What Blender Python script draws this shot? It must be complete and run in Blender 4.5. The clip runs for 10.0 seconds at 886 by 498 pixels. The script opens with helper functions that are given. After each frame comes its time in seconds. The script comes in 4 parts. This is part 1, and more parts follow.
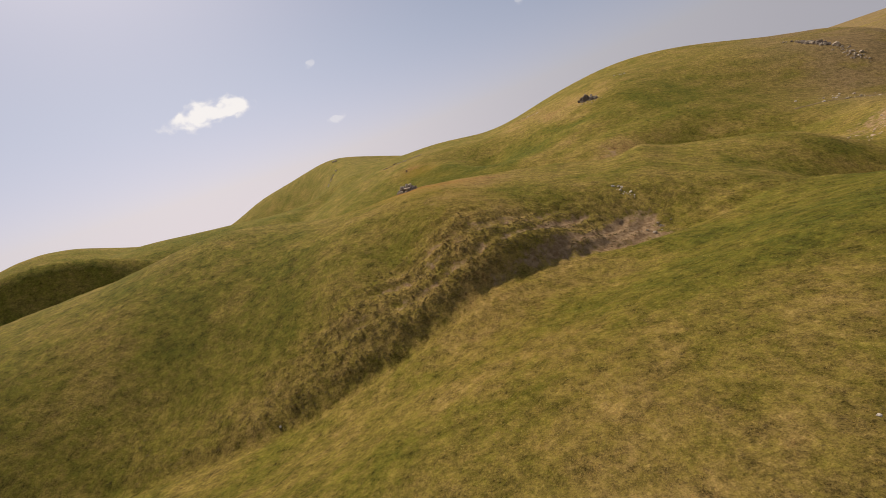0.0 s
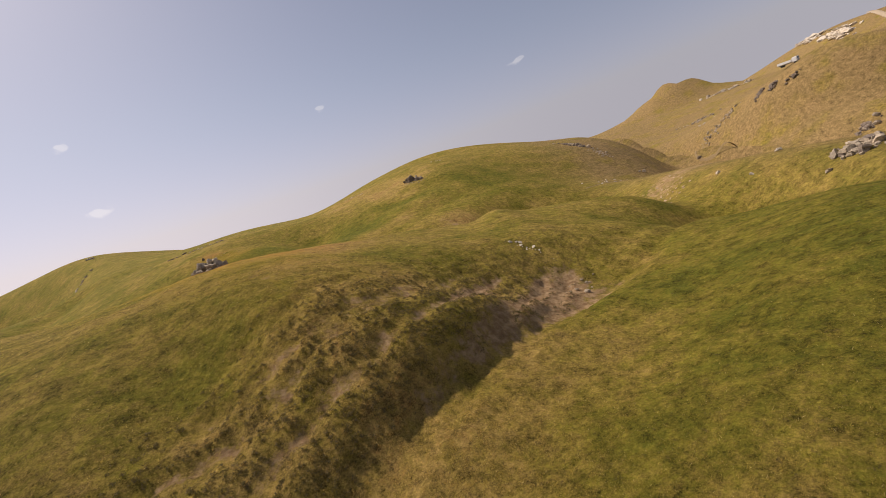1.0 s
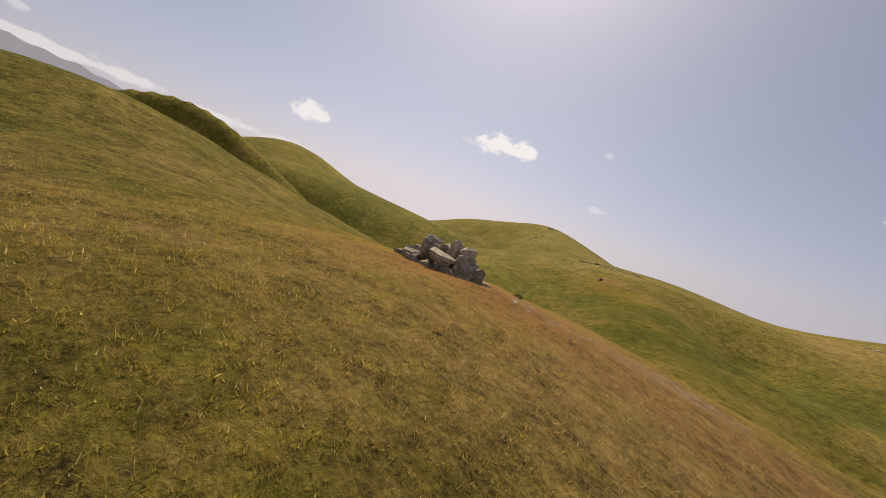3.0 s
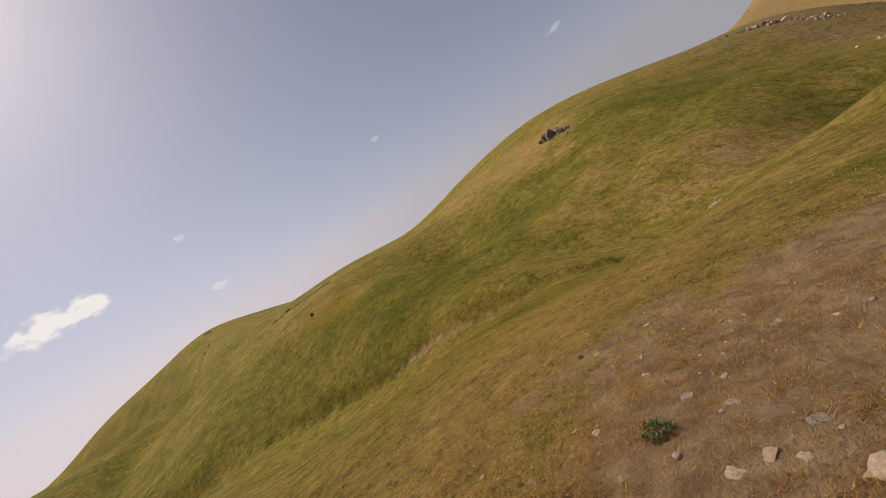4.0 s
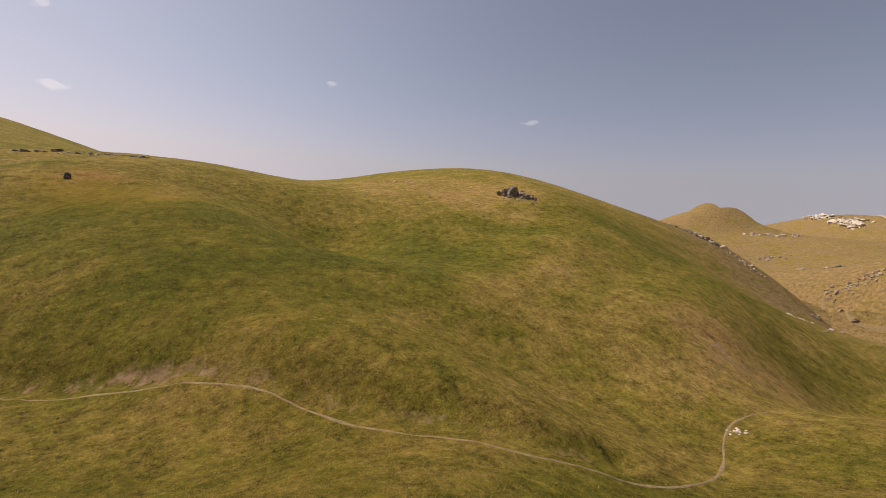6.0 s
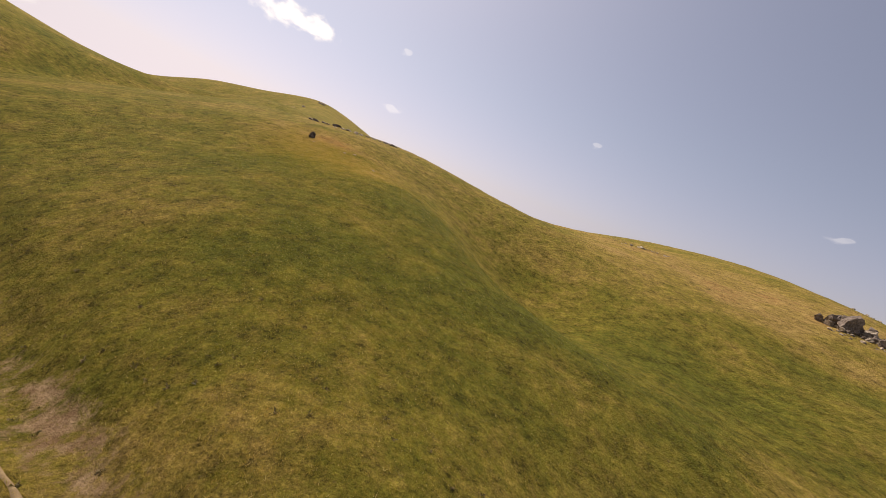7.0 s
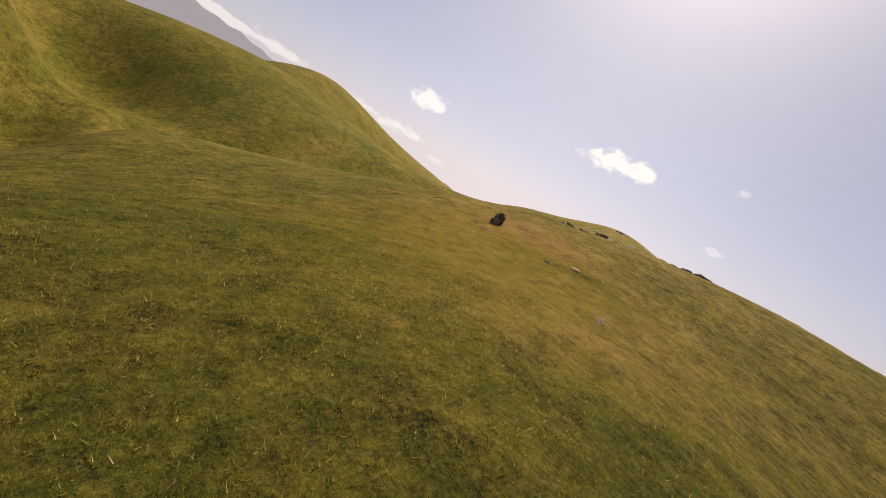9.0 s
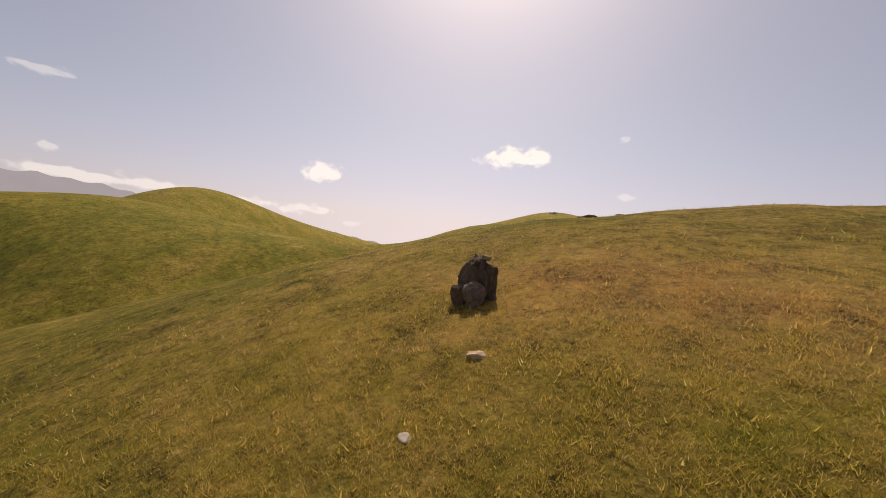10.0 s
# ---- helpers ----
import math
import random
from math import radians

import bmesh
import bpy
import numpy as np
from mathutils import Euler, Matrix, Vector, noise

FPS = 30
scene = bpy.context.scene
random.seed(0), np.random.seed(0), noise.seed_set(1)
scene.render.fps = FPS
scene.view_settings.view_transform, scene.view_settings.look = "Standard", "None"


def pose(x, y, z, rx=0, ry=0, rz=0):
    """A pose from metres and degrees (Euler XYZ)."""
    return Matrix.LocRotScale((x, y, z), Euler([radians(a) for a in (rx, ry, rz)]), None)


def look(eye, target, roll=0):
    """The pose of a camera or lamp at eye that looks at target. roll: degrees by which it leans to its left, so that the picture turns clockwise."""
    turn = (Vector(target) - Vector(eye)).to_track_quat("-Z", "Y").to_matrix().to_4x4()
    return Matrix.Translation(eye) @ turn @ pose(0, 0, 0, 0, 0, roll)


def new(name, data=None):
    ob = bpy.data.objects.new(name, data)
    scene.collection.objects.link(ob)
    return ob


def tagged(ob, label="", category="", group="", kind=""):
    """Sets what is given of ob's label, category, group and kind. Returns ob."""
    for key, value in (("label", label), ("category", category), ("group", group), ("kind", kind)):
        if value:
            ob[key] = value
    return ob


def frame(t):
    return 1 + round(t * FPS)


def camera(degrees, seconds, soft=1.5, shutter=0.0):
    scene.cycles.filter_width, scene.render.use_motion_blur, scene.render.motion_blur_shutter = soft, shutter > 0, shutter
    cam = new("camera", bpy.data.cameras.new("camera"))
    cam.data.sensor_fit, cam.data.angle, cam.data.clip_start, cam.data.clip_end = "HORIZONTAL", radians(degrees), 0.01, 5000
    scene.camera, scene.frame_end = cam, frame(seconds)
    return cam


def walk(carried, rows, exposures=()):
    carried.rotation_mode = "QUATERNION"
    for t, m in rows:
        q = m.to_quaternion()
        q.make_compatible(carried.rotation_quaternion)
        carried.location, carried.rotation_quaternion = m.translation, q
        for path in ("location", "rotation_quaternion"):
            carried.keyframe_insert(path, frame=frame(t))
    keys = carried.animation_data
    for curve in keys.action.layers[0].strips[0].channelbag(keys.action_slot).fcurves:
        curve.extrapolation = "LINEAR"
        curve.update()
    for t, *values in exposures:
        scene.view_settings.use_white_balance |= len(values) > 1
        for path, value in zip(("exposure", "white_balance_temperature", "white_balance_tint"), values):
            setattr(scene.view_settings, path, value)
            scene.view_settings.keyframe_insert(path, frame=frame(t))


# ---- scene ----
# ---- the camera and its flight ----
cam = camera(95.67, 10.0, soft=0.6)
PATH = (
    (0, pose(-0.085, 0.195, 40.059, 77.013, 19.294, 3.303)),
    (0.5, pose(-4.065, 9.493, 38.563, 77.109, 20.743, -20.860)),
    (1, pose(-4.920, 18.931, 37.074, 80.733, 19.313, -24.529)),
    (1.5, pose(-4.414, 27.897, 36.553, 86.532, 12.873, -15.445)),
    (2, pose(-2.679, 36.217, 36.490, 92.125, -1.499, 0.272)),
    (2.5, pose(-0.966, 43.622, 36.920, 90.922, -17.994, 22.115)),
    (2.7, pose(-1.583, 48.434, 37.382, 87.264, -23.803, 32.862)),
    (3.8, pose(-8.859, 63.117, 39.223, 91.682, 22.463, 7.260)),
    (4, pose(-10.565, 65.073, 39.860, 86.039, 34.829, -13.643)),
    (4.1, pose(-11.219, 66.353, 40.108, 82.808, 33.477, -25.176)),
    (4.5, pose(-11.945, 70.175, 40.067, 79.872, 24.047, -46.672)),
    (5, pose(-11.151, 75.530, 39.689, 81.237, 15.102, -50.782)),
    (5.5, pose(-10.374, 79.956, 39.972, 82.149, 7.171, -40.936)),
    (5.7, pose(-8.910, 82.376, 39.533, 82.670, 2.888, -35.863)),
    (6.8, pose(-2.975, 100.778, 37.740, 84.363, -19.773, -3.994)),
    (7, pose(-2.249, 103.336, 37.455, 83.868, -21.716, 4.120)),
    (7.5, pose(-1.540, 110.269, 37.073, 84.005, -17.610, 17.239)),
    (8, pose(-2.563, 117.625, 37.422, 85.272, -16.529, 26.345)),
    (8.5, pose(-5.178, 126.466, 38.577, 85.828, -23.560, 35.378)),
    (9, pose(-8.608, 133.934, 39.298, 81.975, -29.313, 49.239)),
    (9.5, pose(-13.516, 140.052, 39.756, 82.841, -27.168, 55.254)),
    (9.8, pose(-17.850, 144.357, 39.853, 88.865, -15.861, 46.234)),
    (10, pose(-19.838, 146.010, 39.895, 90.968, -5.013, 39.277)),
)

walk(cam, PATH, exposures=((0.0, -0.44, 6950, 17), (1.0, -0.32, 7050, 20), (2.0, -0.34, 7050, 19), (2.7, -0.44, 7000, 17), (4.0, -0.54, 7050, 19), (4.5, -0.46, 7150, 22), (5.7, -0.45, 7100, 20), (7.0, -0.20, 7150, 21), (8.5, -0.24, 7100, 19), (10.0, -0.31, 7600, 21)))

# ---- sky and sun ----
SUN_HIGH, SUN_ROUND = radians(52.0), radians(-36.5)   # height; bearing from +y, clockwise
world = bpy.data.worlds.new("sky")
scene.world = world
world.use_nodes = True
wn, wl = world.node_tree.nodes, world.node_tree.links
sky = wn.new("ShaderNodeTexSky")
sky.sky_type = "NISHITA"
sky.sun_disc = False
sky.sun_elevation = SUN_HIGH
sky.sun_rotation = SUN_ROUND
sky.altitude = 600.0
sky.air_density = 1.0
sky.dust_density = 2.2
sky.ozone_density = 1.5
wn["Background"].inputs["Strength"].default_value = 0.122
grey = wn.new("ShaderNodeHueSaturation")
grey.inputs["Saturation"].default_value = 0.74
# the haze at the horizon goes on below it
way = wn.new("ShaderNodeTexCoord").outputs["Generated"]
apart, again, floor_z = wn.new("ShaderNodeSeparateXYZ"), wn.new("ShaderNodeCombineXYZ"), wn.new("ShaderNodeMath")
floor_z.operation = "MAXIMUM"
floor_z.inputs[1].default_value = 0.09
wl.new(way, apart.inputs[0])
wl.new(apart.outputs[0], again.inputs[0]), wl.new(apart.outputs[1], again.inputs[1]), wl.new(apart.outputs[2], floor_z.inputs[0])
wl.new(floor_z.outputs[0], again.inputs[2])
wl.new(again.outputs[0], sky.inputs["Vector"])
wl.new(sky.outputs["Color"], grey.inputs["Color"])
# a rosy dust haze low over the horizon
low, rosy_haze = wn.new("ShaderNodeMapRange"), wn.new("ShaderNodeMix")
low.interpolation_type = "SMOOTHSTEP"
low.inputs["From Min"].default_value, low.inputs["From Max"].default_value = 0.32, 0.02
rosy_haze.data_type, rosy_haze.blend_type = "RGBA", "MULTIPLY"
rosy_haze.inputs[7].default_value = (1.05, 0.94, 0.98, 1.0)
wl.new(apart.outputs[2], low.inputs["Value"])
wl.new(low.outputs[0], rosy_haze.inputs["Factor"])
wl.new(grey.outputs["Color"], rosy_haze.inputs[6])
wl.new(rosy_haze.outputs[2], wn["Background"].inputs["Color"])

sun_way = Vector((math.sin(SUN_ROUND) * math.cos(SUN_HIGH), math.cos(SUN_ROUND) * math.cos(SUN_HIGH), math.sin(SUN_HIGH)))
sun = new("sun", bpy.data.lights.new("sun", "SUN"))
sun.data.energy, sun.data.angle, sun.data.color = 5.0, radians(0.55), (1.0, 0.95, 0.86)
sun.matrix_world = look(sun_way * 500, (0, 0, 0))

# ---- the shape of the land ----
SWELLS = []


def swell(x, y, length, width, turn, height):
    """A rounded rise (or, with a negative height, a hollow) of the ground."""
    SWELLS.append((x, y, length, width, radians(turn), height))


BASE = (30.70, -3.948, 2.358)
GULLY_DEEP, VALLEY_DEEP = 1.05, 1.18
swell(-46.0, 60.0, 11.0, 9.0, 0, 0.85)
swell(206.0, 114.0, 22.0, 24.0, 20, 3.0)
swell(-784.3, -47.0, 54.3, 40.7, 6, -0.33)
swell(-711.3, -28.5, 54.1, 41.1, 6, -0.87)
swell(680.3, -25.7, 243.6, 149.7, 172, -21.96)
swell(-677.4, -20.9, 54.4, 40.8, 5, -0.77)
swell(-614.6, -5.9, 55.1, 40.2, 5, -0.43)
swell(-585.0, 1.0, 54.8, 40.1, 6, -0.20)
swell(-2.9, 4.5, 14.5, 14.4, 176, -1.84)
swell(270.4, 7.6, 85.2, 75.0, 4, -6.96)
swell(-24.5, 7.9, 14.9, 8.8, 19, -1.71)
swell(20.5, 11.9, 13.4, 18.2, 15, -0.86)
swell(-504.4, 20.6, 56.5, 40.1, 7, -0.99)
swell(-73.8, 22.8, 34.2, 30.6, 177, -3.99)
swell(-104.5, 23.4, 29.3, 17.9, 7, 9.99)
swell(-4.6, 23.9, 16.0, 9.1, 9, -2.66)
swell(-621.0, 24.2, 54.4, 40.3, 6, -0.27)
swell(-38.8, 25.2, 7.3, 12.3, 149, -5.10)
swell(-22.3, 28.9, 9.6, 12.1, 133, -4.57)
swell(49.2, 31.1, 21.6, 16.2, 149, -2.40)
swell(72.1, 33.7, 33.9, 27.0, 168, 1.25)
swell(160.4, 34.8, 34.1, 34.3, 178, -4.16)
swell(-562.9, 35.1, 54.7, 40.2, 6, 0.11)
swell(10.1, 35.4, 23.6, 4.9, 19, -3.41)
swell(-0.8, 35.7, 4.9, 3.6, 6, -0.07)
swell(128.6, 38.0, 22.7, 33.3, 171, 1.61)
swell(1.9, 39.0, 6.5, 3.2, 0, -0.75)
swell(-535.9, 40.1, 54.8, 40.3, 6, -0.07)
swell(-10.7, 42.5, 3.1, 5.7, 18, -2.06)
swell(15.3, 47.5, 8.1, 4.1, 7, -3.69)
swell(-485.2, 49.0, 55.2, 40.8, 5, -1.27)
swell(-378.7, 51.3, 55.0, 40.5, 6, -1.17)
swell(3.4, 53.5, 5.2, 14.3, 21, -1.02)
swell(-6.0, 54.1, 11.1, 19.0, 174, 3.44)
swell(51.7, 54.3, 10.8, 7.3, 153, -7.64)
swell(-43.5, 57.7, 9.6, 8.1, 5, 0.58)
swell(26.9, 58.6, 16.2, 14.9, 151, -1.68)
swell(127.0, 61.9, 39.8, 51.0, 165, -13.43)
swell(-41.8, 63.3, 7.7, 8.6, 6, 1.06)
swell(-402.8, 63.8, 56.9, 41.9, 8, -2.33)
swell(73.4, 64.8, 37.4, 31.9, 0, 1.49)
swell(61.9, 66.3, 24.5, 5.6, 65, -5.06)
swell(-34.4, 69.3, 14.6, 24.8, 0, 1.10)
swell(-116.3, 69.9, 32.8, 34.8, 166, -3.52)
swell(-35.5, 70.5, 9.7, 7.2, 6, -0.15)
swell(-41.4, 70.6, 8.9, 8.9, 6, 0.73)
swell(-71.5, 71.9, 35.8, 27.8, 165, 8.41)
swell(30.7, 79.5, 2.5, 11.6, 156, 1.51)
swell(14.1, 79.6, 8.9, 3.9, 0, 0.71)
swell(-4.2, 79.8, 9.8, 12.0, 168, 1.94)
swell(263.4, 82.8, 60.4, 78.0, 11, 9.94)
swell(195.3, 90.0, 10.7, 38.1, 24, 14.20)
swell(6.3, 91.2, 11.5, 5.3, 51, -2.53)
swell(17.0, 97.9, 6.3, 13.4, 37, -3.14)
swell(-124.6, 100.7, 4.6, 25.3, 124, 14.00)
swell(51.5, 103.1, 13.2, 7.4, 6, -4.72)
swell(-3.7, 103.4, 3.9, 7.1, 69, -2.24)
swell(72.3, 103.5, 17.5, 29.3, 138, -8.79)
swell(29.4, 103.5, 20.4, 6.4, 160, -3.33)
swell(163.1, 109.2, 6.6, 46.5, 8, 10.84)
swell(-68.4, 111.9, 43.0, 28.9, 4, -6.77)
swell(133.9, 112.3, 46.2, 17.1, 146, -11.98)
swell(206.3, 113.8, 22.3, 24.6, 20, 4.46)
swell(-21.5, 114.2, 10.5, 18.3, 34, -3.48)
swell(-7.6, 114.4, 15.6, 5.2, 137, 3.63)
swell(-10.4, 115.3, 7.6, 4.5, 153, -2.35)
swell(39.0, 121.4, 17.4, 5.9, 19, -2.61)
swell(2.9, 125.4, 10.7, 11.4, 21, 0.46)
swell(-69.2, 129.3, 15.8, 3.9, 179, -6.44)
swell(-115.0, 133.1, 22.2, 9.4, 22, -13.50)
swell(397.9, 134.1, 103.9, 74.9, 33, -5.03)
swell(12.9, 137.3, 4.7, 6.3, 8, 3.57)
swell(40.0, 138.5, 14.6, 5.3, 1, -1.66)
swell(9.5, 138.9, 10.2, 6.1, 130, -6.49)
swell(171.1, 139.8, 29.0, 15.5, 66, -35.04)
swell(-11.8, 140.7, 12.9, 10.4, 176, 4.00)
swell(51.7, 151.5, 11.4, 25.1, 153, 2.69)
swell(-119.7, 154.0, 34.5, 19.2, 165, -2.08)
swell(123.8, 156.3, 36.6, 37.8, 179, 12.31)
swell(174.3, 156.5, 3.8, 47.3, 161, 15.47)
swell(-23.4, 158.2, 12.0, 7.7, 32, 3.19)
swell(28.8, 158.3, 10.1, 17.6, 172, 1.50)
swell(-70.9, 159.0, 34.1, 38.0, 3, -5.24)
swell(-23.1, 159.5, 10.6, 8.7, 5, 0.21)
swell(7.2, 162.6, 12.8, 7.1, 172, 2.10)
swell(-43.0, 164.9, 13.5, 17.4, 0, 2.51)
swell(-65.9, 171.1, 9.4, 8.2, 1, -0.75)
swell(-20.1, 178.6, 19.6, 12.6, 153, 4.98)
swell(25.2, 178.8, 15.3, 12.8, 172, 2.22)
swell(115.0, 185.2, 33.6, 46.5, 17, -9.84)
swell(-222.7, 187.9, 71.8, 47.9, 51, -23.98)
swell(-112.2, 190.0, 43.9, 36.7, 13, -7.19)
swell(28.7, 191.2, 9.8, 15.4, 5, 1.98)
swell(-8.0, 194.0, 16.1, 15.1, 15, 1.51)
swell(76.2, 198.0, 31.8, 56.7, 2, 15.78)
swell(51.8, 201.8, 12.4, 33.8, 9, 3.25)
swell(238.9, 202.5, 87.3, 44.6, 22, -13.40)
swell(-92.8, 205.5, 24.2, 18.0, 6, -0.18)
swell(429.3, 206.0, 105.2, 124.0, 149, 17.31)
swell(-69.5, 206.7, 16.0, 6.7, 11, 1.53)
swell(-85.5, 208.1, 33.7, 33.4, 8, 9.46)
swell(-224.2, 210.0, 83.9, 38.5, 160, 40.75)
swell(-16.8, 227.3, 24.9, 32.9, 10, 5.52)
swell(-65.0, 228.7, 27.3, 44.6, 25, -8.97)
swell(34.4, 229.0, 29.9, 36.4, 5, 1.11)
swell(130.2, 237.3, 36.0, 50.6, 14, 18.75)
swell(81.4, 237.3, 34.8, 34.6, 0, -1.34)
swell(762.0, 244.1, 53.5, 38.8, 5, -1.68)
swell(84.4, 245.9, 60.7, 25.4, 138, 9.80)
swell(172.9, 246.2, 28.8, 23.3, 166, -3.27)
swell(-277.1, 249.4, 54.3, 40.2, 6, -0.24)
swell(-80.0, 253.3, 18.0, 69.4, 19, 9.46)
swell(-186.5, 260.1, 45.1, 65.8, 148, -28.70)
swell(415.4, 268.5, 55.2, 35.7, 2, -2.22)
swell(-120.5, 272.5, 20.5, 69.3, 29, -16.77)
swell(459.3, 273.8, 53.5, 38.4, 4, -3.08)
swell(-268.3, 276.9, 54.6, 41.1, 6, -0.03)
swell(-266.4, 284.7, 52.0, 36.9, 3, 1.07)
swell(750.5, 288.0, 53.9, 41.7, 6, -1.01)
swell(800.4, 293.9, 146.8, 53.5, 66, 50.92)
swell(394.8, 297.6, 12.4, 26.0, 35, 26.31)
swell(-199.4, 299.0, 28.4, 102.9, 35, -20.00)
swell(789.6, 299.4, 54.0, 40.6, 6, -0.54)
swell(-269.5, 304.8, 54.7, 41.1, 6, -0.10)
swell(815.3, 327.6, 54.1, 40.2, 6, -0.03)
swell(764.7, 334.9, 55.1, 40.0, 7, 0.39)
swell(-129.5, 339.1, 89.5, 88.3, 2, 38.27)
swell(132.8, 348.0, 73.7, 110.9, 27, -7.60)
swell(-32.2, 352.4, 43.1, 72.4, 131, -15.04)
swell(-230.5, 352.5, 53.8, 39.4, 4, -0.13)
swell(786.6, 395.9, 54.0, 41.3, 5, 0.75)
swell(758.3, 442.0, 53.9, 40.5, 6, 0.07)
swell(852.1, 480.8, 53.9, 40.5, 5, -0.38)
swell(617.6, 746.5, 54.0, 40.4, 6, -0.26)
swell(648.8, 784.4, 54.2, 40.6, 6, -0.70)

GULLY = ((70, 60), (45, 55), (25, 50), (17, 45.7), (12, 42.5), (6, 39.3), (0, 36.5), (-10, 31.5), (-22, 27.5), (-45, 25))
VALLEY = ((-80, 140), (-45, 130), (-30, 123), (-17.5, 116), (-9.5, 109.2), (-3, 104.4), (2, 100), (6, 96.3), (12, 95.7),
          (17, 97), (20.5, 98.7), (29, 100), (45, 101), (64, 102.5), (85, 105))


CREASE = ((-45, 23.5), (-30, 25.8), (-21, 27.9), (-11, 31.3), (-6, 34.2), (-3, 35.9), (1, 37.5), (6, 40.3), (11, 42.4), (17, 44.4), (27, 46.8), (40, 52))


BANK = ((-34, 127), (-22, 119.6), (-14, 114.6), (-8, 111.2), (-3, 106.4), (1.5, 102.4), (5, 99.6), (9, 98.2))


HOLLOW = ((-58, 100), (-66, 118), (-74, 134), (-80, 152), (-80, 175), (-74, 200))


def away(x, y, line):
    """How far places lie from a line of points."""
    best = np.full(np.shape(x), 1e9)
    for (ax, ay), (bx, by) in zip(line[:-1], line[1:]):
        ex, ey = bx - ax, by - ay
        t = np.clip(((x - ax) * ex + (y - ay) * ey) / (ex * ex + ey * ey), 0, 1)
        best = np.minimum(best, np.hypot(x - ax - t * ex, y - ay - t * ey))
    return best


def blob(x, y, cx, cy, rx, ry, turn=0.0):
    dx, dy, a = x - cx, y - cy, radians(turn)
    p, q = (math.cos(a) * dx + math.sin(a) * dy) / rx, (math.cos(a) * dy - math.sin(a) * dx) / ry
    return np.exp(-0.5 * (p * p + q * q))


def wave(x, y, size, seed):
    """Smooth uneven ups and downs, about -1 to 1, from a few crossing waves."""
    r = np.random.RandomState(seed)
    z = 0
    for _ in range(7):
        a, k, s = r.uniform(0, math.tau), r.uniform(0.6, 1.7) / size, r.uniform(0, math.tau)
        z = z + np.sin(math.tau * k * (x * math.cos(a) + y * math.sin(a)) + s + 1.3 * np.sin(math.tau * 0.43 * k * (y * math.cos(a) - x * math.sin(a)) + 2 * s))
    return z / 3.6


RILLS = (((12, 50.5), (8.3, 47.9), (4.5, 44.2), (1.2, 41.4), (-3.3, 38.9), (-9, 36.3), (-16, 34.2)), ((4.5, 48.6), (0.6, 44.6), (-4.8, 41.9), (-12, 40.2)),
         ((14.5, 48.6), (10.2, 44.8), (5.6, 41.6), (1.5, 38.8), (-2.5, 36.0)), ((18.5, 49.5), (14.6, 46.4), (10.5, 43.3)), ((8.2, 50.6), (3.6, 46.3), (-1.8, 42.6), (-8, 39.3), (-14, 37.6)),
         ((-1.5, 47.0), (-6.5, 44.4), (-13, 43.0)), ((16.8, 50.5), (12.4, 46.6), (8.2, 43.2), (4.2, 40.2)))


def washed(x, y):
    """Where rain has cut rills into the slope over the gully."""
    return np.clip(1.3 * blob(x, y, 5, 44.6, 15, 4.4, 30) + 1.1 * blob(x, y, -11, 36.2, 11, 2.6, 24) - 0.12, 0, 1)


def rills(x, y):
    """How near places lie to a rain rill, 0 away from them to 1 in the furrows."""
    wander = 0.35 * wave(x, y, 3.1, 41)
    best = np.zeros(np.shape(x))
    for line in RILLS:
        best = np.maximum(best, np.exp(-((away(x, y, line) + wander) / 0.5) ** 2))
    return best


def height(x, y):
    """The height of the ground, for numbers or arrays."""
    z = BASE[0] - 0.055 * np.maximum(0, x - 640) + BASE[1] * 3 * np.tanh(x / 300) + BASE[2] * 3 * np.tanh(y / 300)
    for gx, gy, length, width, turn, high in SWELLS:
        dx, dy = x - gx, y - gy
        p = (math.cos(turn) * dx + math.sin(turn) * dy) / length
        q = (math.cos(turn) * dy - math.sin(turn) * dx) / width
        z = z + high * np.exp(-0.5 * (p * p + q * q))
    for line, deep in ((GULLY, GULLY_DEEP), (VALLEY, VALLEY_DEEP)):
        z = z - deep * np.exp(-np.sqrt(away(x, y, line) ** 2 + 0.25) / 4.0)
    z = z - 0.6 * np.exp(-(away(x, y, CREASE) / 1.2) ** 2) - 3.2 * np.exp(-(away(x, y, HOLLOW) / 8.0) ** 2) - 0.7 * np.exp(-(away(x, y, BANK) / 1.1) ** 2) + 0.75 * blob(x, y, 4.5, 41.9, 4.5, 1.3, 26) + 4.0 * blob(x, y, 196, 146, 16, 14)
    near = np.exp(-0.5 * (np.maximum(0, np.abs(x) - 60) / 40) ** 2)
    z = z + near * (0.06 * wave(x, y, 5.5, 3) + 0.025 * wave(x, y, 1.9, 4))
    # rills and tussock steps on the washed slope
    z = z + np.minimum(1, 2 * washed(x, y)) * (0.10 * wave(x, y, 1.7, 8) + 0.07 * wave(x, y, 0.9, 9) - 0.28 * rills(x, y))
    return z


def ground_z(x, y):
    return float(height(np.float64(x), np.float64(y)))


